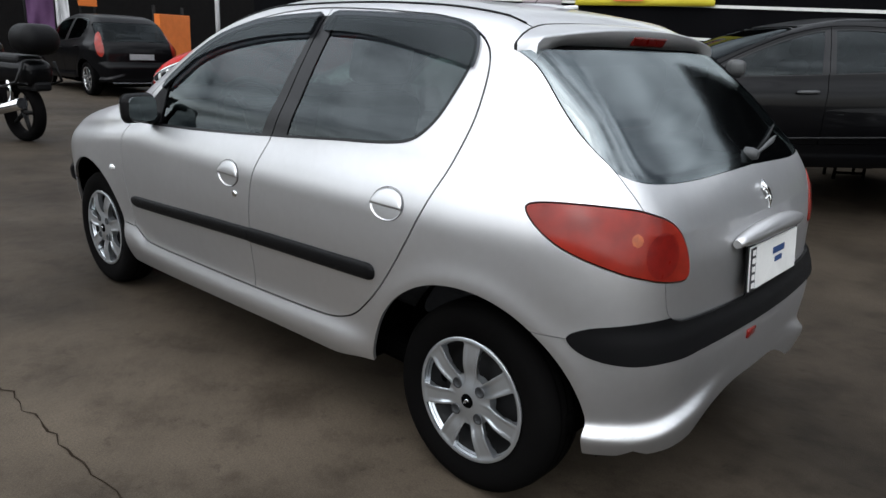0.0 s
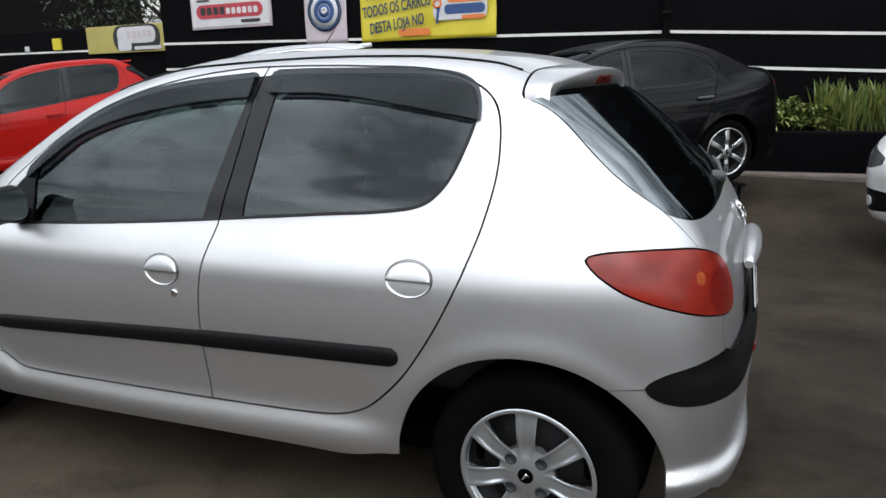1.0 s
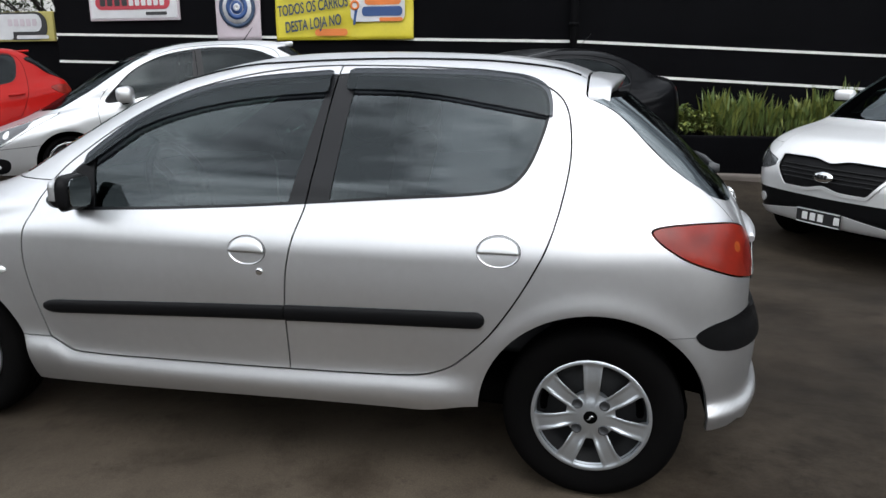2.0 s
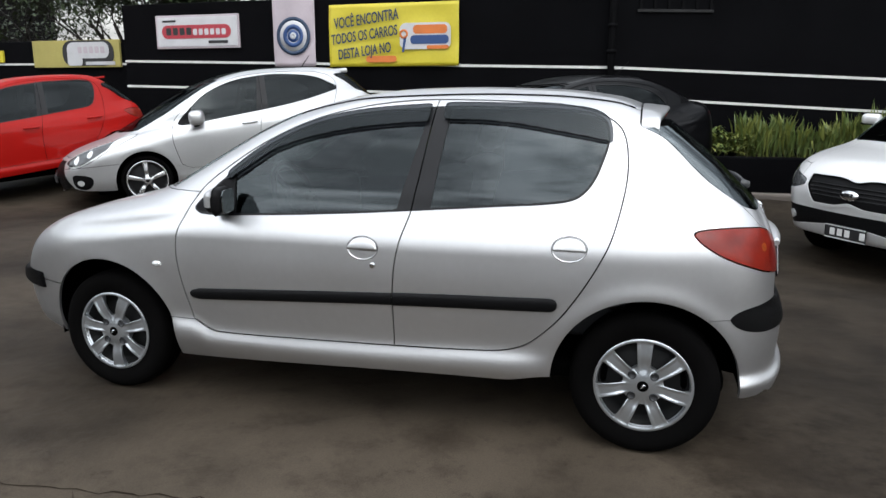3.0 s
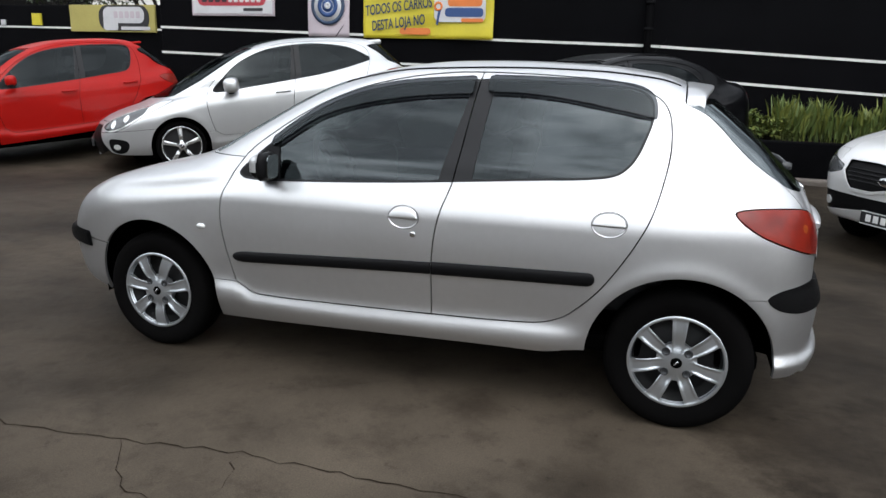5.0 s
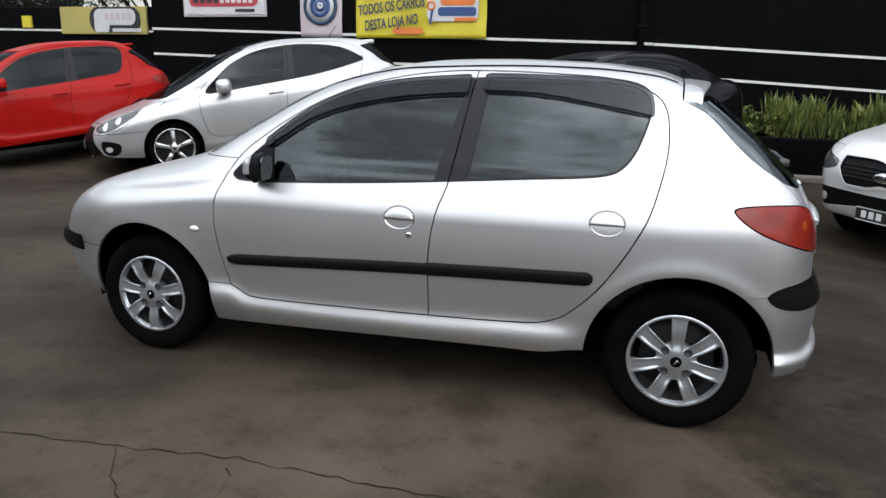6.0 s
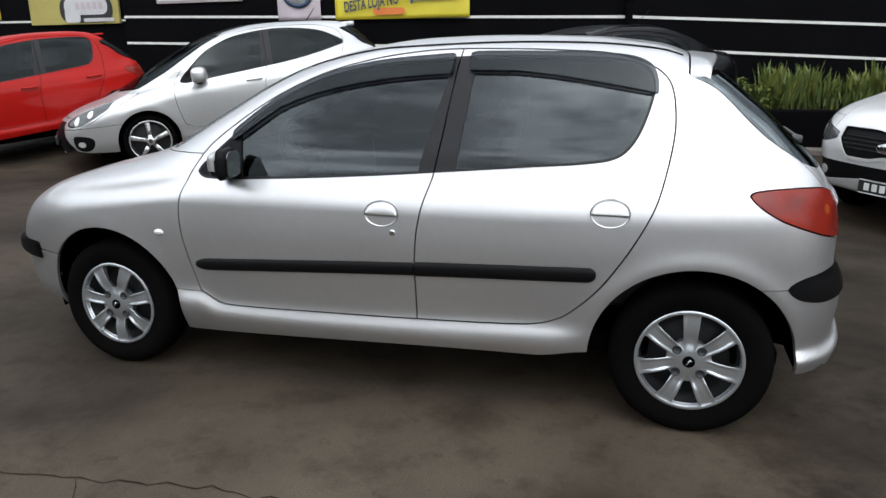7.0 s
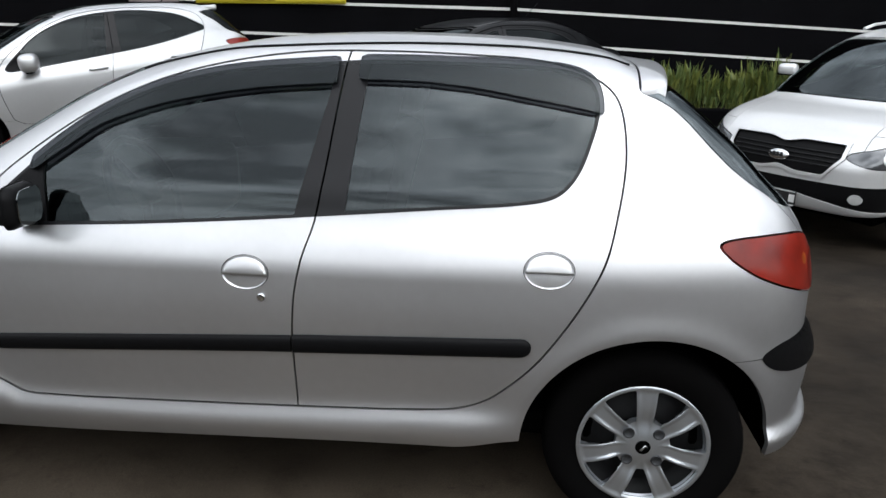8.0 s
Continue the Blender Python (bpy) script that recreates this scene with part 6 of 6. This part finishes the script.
# ---- far side of the yard: motorcycle, shopfront, pole ----
moto = thing("motorcycle", "large dark motorcycle with a black top case on its stand", "motorcycle", pose(-7.45, .52, 0, 0, 0, 14))
for x in (0.0, -1.45):
    w = part("wheel", lathe(bmesh.new(), [(.22, -.05), (.26, -.065), (.305, -.05), (.315, 0), (.305, .05), (.26, .065), (.22, .05)], 40, close=True), RUBBER, moto, "black motorcycle tyre")
    w.matrix_local = pose(x, 0, .315)
    bm = bmesh.new()
    for k in range(5):
        a = 2 * math.pi * k / 5
        tube(bm, [(0, 0, 0), (.23 * math.cos(a), 0, .23 * math.sin(a))], [.03, .018], 6)
    part("rim", bm, STEEL, w)
bm = boxed(-.75, -.30, -.16, .16, .38, .72, bevel=.05, seg=3)
part("engine", bm, STEEL, moto)
part("tank", boxed(-1.05, -.45, -.17, .17, .78, 1.05, bevel=.10, seg=4), BLACK, moto)
part("seat", boxed(-.48, .22, -.15, .15, .80, .92, bevel=.05, seg=3), PLASTIC, moto)
part("tail_fairing", boxed(-.40, .38, -.17, .17, .60, .88, bevel=.11, seg=5), BLACK, moto).data.shade_smooth()
for y in (-.24, .24):
    part("pannier_frame", tube(bmesh.new(), [(-.2, y, .62), (.1, y * 1.1, .60), (.32, y * 1.05, .66), (.34, y * .7, .86)], .014, 8), STEEL, moto)
part("top_case", boxed(.10, .52, -.21, .21, .93, 1.24, bevel=.145, seg=7), PLASTIC, moto, "black rounded top case").data.shade_smooth()
part("side_fairing", boxed(-1.15, -.55, -.24, .24, .55, .95, bevel=.10, seg=3), BLACK, moto)
part("rear_mudguard", boxed(.05, .40, -.09, .09, .56, .66, bevel=.03, seg=2), PLASTIC, moto)
for y in (-.09, .09):
    part("fork", tube(bmesh.new(), [(-1.45, y, .315), (-1.15, y, 1.0)], .028, 10), CHROME, moto)
    part("shock", tube(bmesh.new(), [(-.02, y * 1.4, .34), (.0, y * 1.4, .72)], .03, 10), CHROME, moto)
part("exhaust", tube(bmesh.new(), [(-.55, -.18, .34), (-.2, -.19, .32), (.30, -.20, .44)], [.03, .05, .06], 12), CHROME, moto)
part("handlebar", tube(bmesh.new(), [(-.98, -.38, 1.12), (-1.08, -.15, 1.10), (-1.08, .15, 1.10), (-.98, .38, 1.12)], .016, 8), PLASTIC, moto)
part("headlamp", boxed(-1.42, -1.22, -.14, .14, .86, 1.08, bevel=.07, seg=3), LENS_CLEAR, moto)
part("stand", tube(bmesh.new(), [(-.45, -.12, .34), (-.35, -.30, .012)], .014, 8), STEEL, moto)

# shade inside the open shop is put into this near-black slab colour
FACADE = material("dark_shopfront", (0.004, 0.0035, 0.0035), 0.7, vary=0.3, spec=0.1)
ORANGE_P = material("orange_panel_paint", (0.55, 0.13, 0.012), 0.55, vary=0.15)
PURPLE = material("purple_cloth", (0.075, 0.028, 0.085), 0.8)
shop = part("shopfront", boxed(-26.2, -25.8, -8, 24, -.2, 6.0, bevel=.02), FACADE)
tagged(shop, "near-black slab for the shaded open shopfront beyond the yard", "building", kind="structure")
for i, (y0, y1, z0, z1, mat) in enumerate(((1.5, 3.2, 2.6, 3.3, REDP), (3.6, 5.4, 2.5, 3.2, DARKP), (6.0, 7.4, 2.6, 3.2, REDP), (8.0, 9.0, 2.7, 3.1, WHITE))):
    q = thing("shop_sign", "small plain sign panel on the dark shopfront", "sign", pose(-25.80 + .004 * (i > 3), 0, 0), "shopfront signs")
    part("panel", boxed(0, .03, y0, y1, z0, z1, bevel=.005), mat, q)
hoard = thing("orange_hoarding", "orange painted panel standing behind the black car", "panel", pose(-19.0, 8.3, 0, 0, 0, 22))
part("panel", boxed(-.1, .1, -.62, .62, .0, 1.58, bevel=.01), ORANGE_P, hoard)
for y in (-.58, .58):
    part("post", boxed(-.16, -.1, y - .04, y + .04, 0, 1.8, bevel=.005), STEEL, hoard)
lamp_post = thing("white_post", "slim white painted metal post", "post", pose(-17.0, 8.55, 0))
part("tube", tube(bmesh.new(), [(0, 0, 0), (0, 0, 4.5)], .06, 14), WHITE, lamp_post)
part("base_plate", boxed(-.15, .15, -.15, .15, 0, .02, bevel=.004), STEEL, lamp_post)
flag = thing("hanging_flag", "purple cloth flag on a pole", "flag", pose(-20, 5.2, 0, 0, 0, 65))
part("pole", tube(bmesh.new(), [(-.38, 0, 0), (-.38, 0, 3.6)], .03, 8), STEEL, flag)
sheet("cloth", -.35, .35, .9, 3.4, 0, PURPLE, flag, .08, 4)
cloth = thing("hanging_banner", "narrow white cloth banner hanging beside the purple flag", "banner", pose(-19.5, 5.55, 0, 0, 0, 80))
part("pole", tube(bmesh.new(), [(-.20, 0, 0), (-.20, 0, 3.6)], .02, 8), STEEL, cloth)
sheet("cloth", -.18, .14, 1.05, 3.4, 0, WHITE, cloth, .06, 9)
board = thing("shop_sign", "small orange sign board in front of the dark shopfront", "sign", pose(-22, 7.2, 0, 0, 0, 80), "shopfront signs")
part("panel", boxed(-.26, .26, -.03, .03, 1.72, 2.5, bevel=.01), ORANGE_P, board)
for x in (-.2, .2):
    part("post", boxed(x - .025, x + .025, .03, .07, 0, 2.4, bevel=.004), STEEL, board)
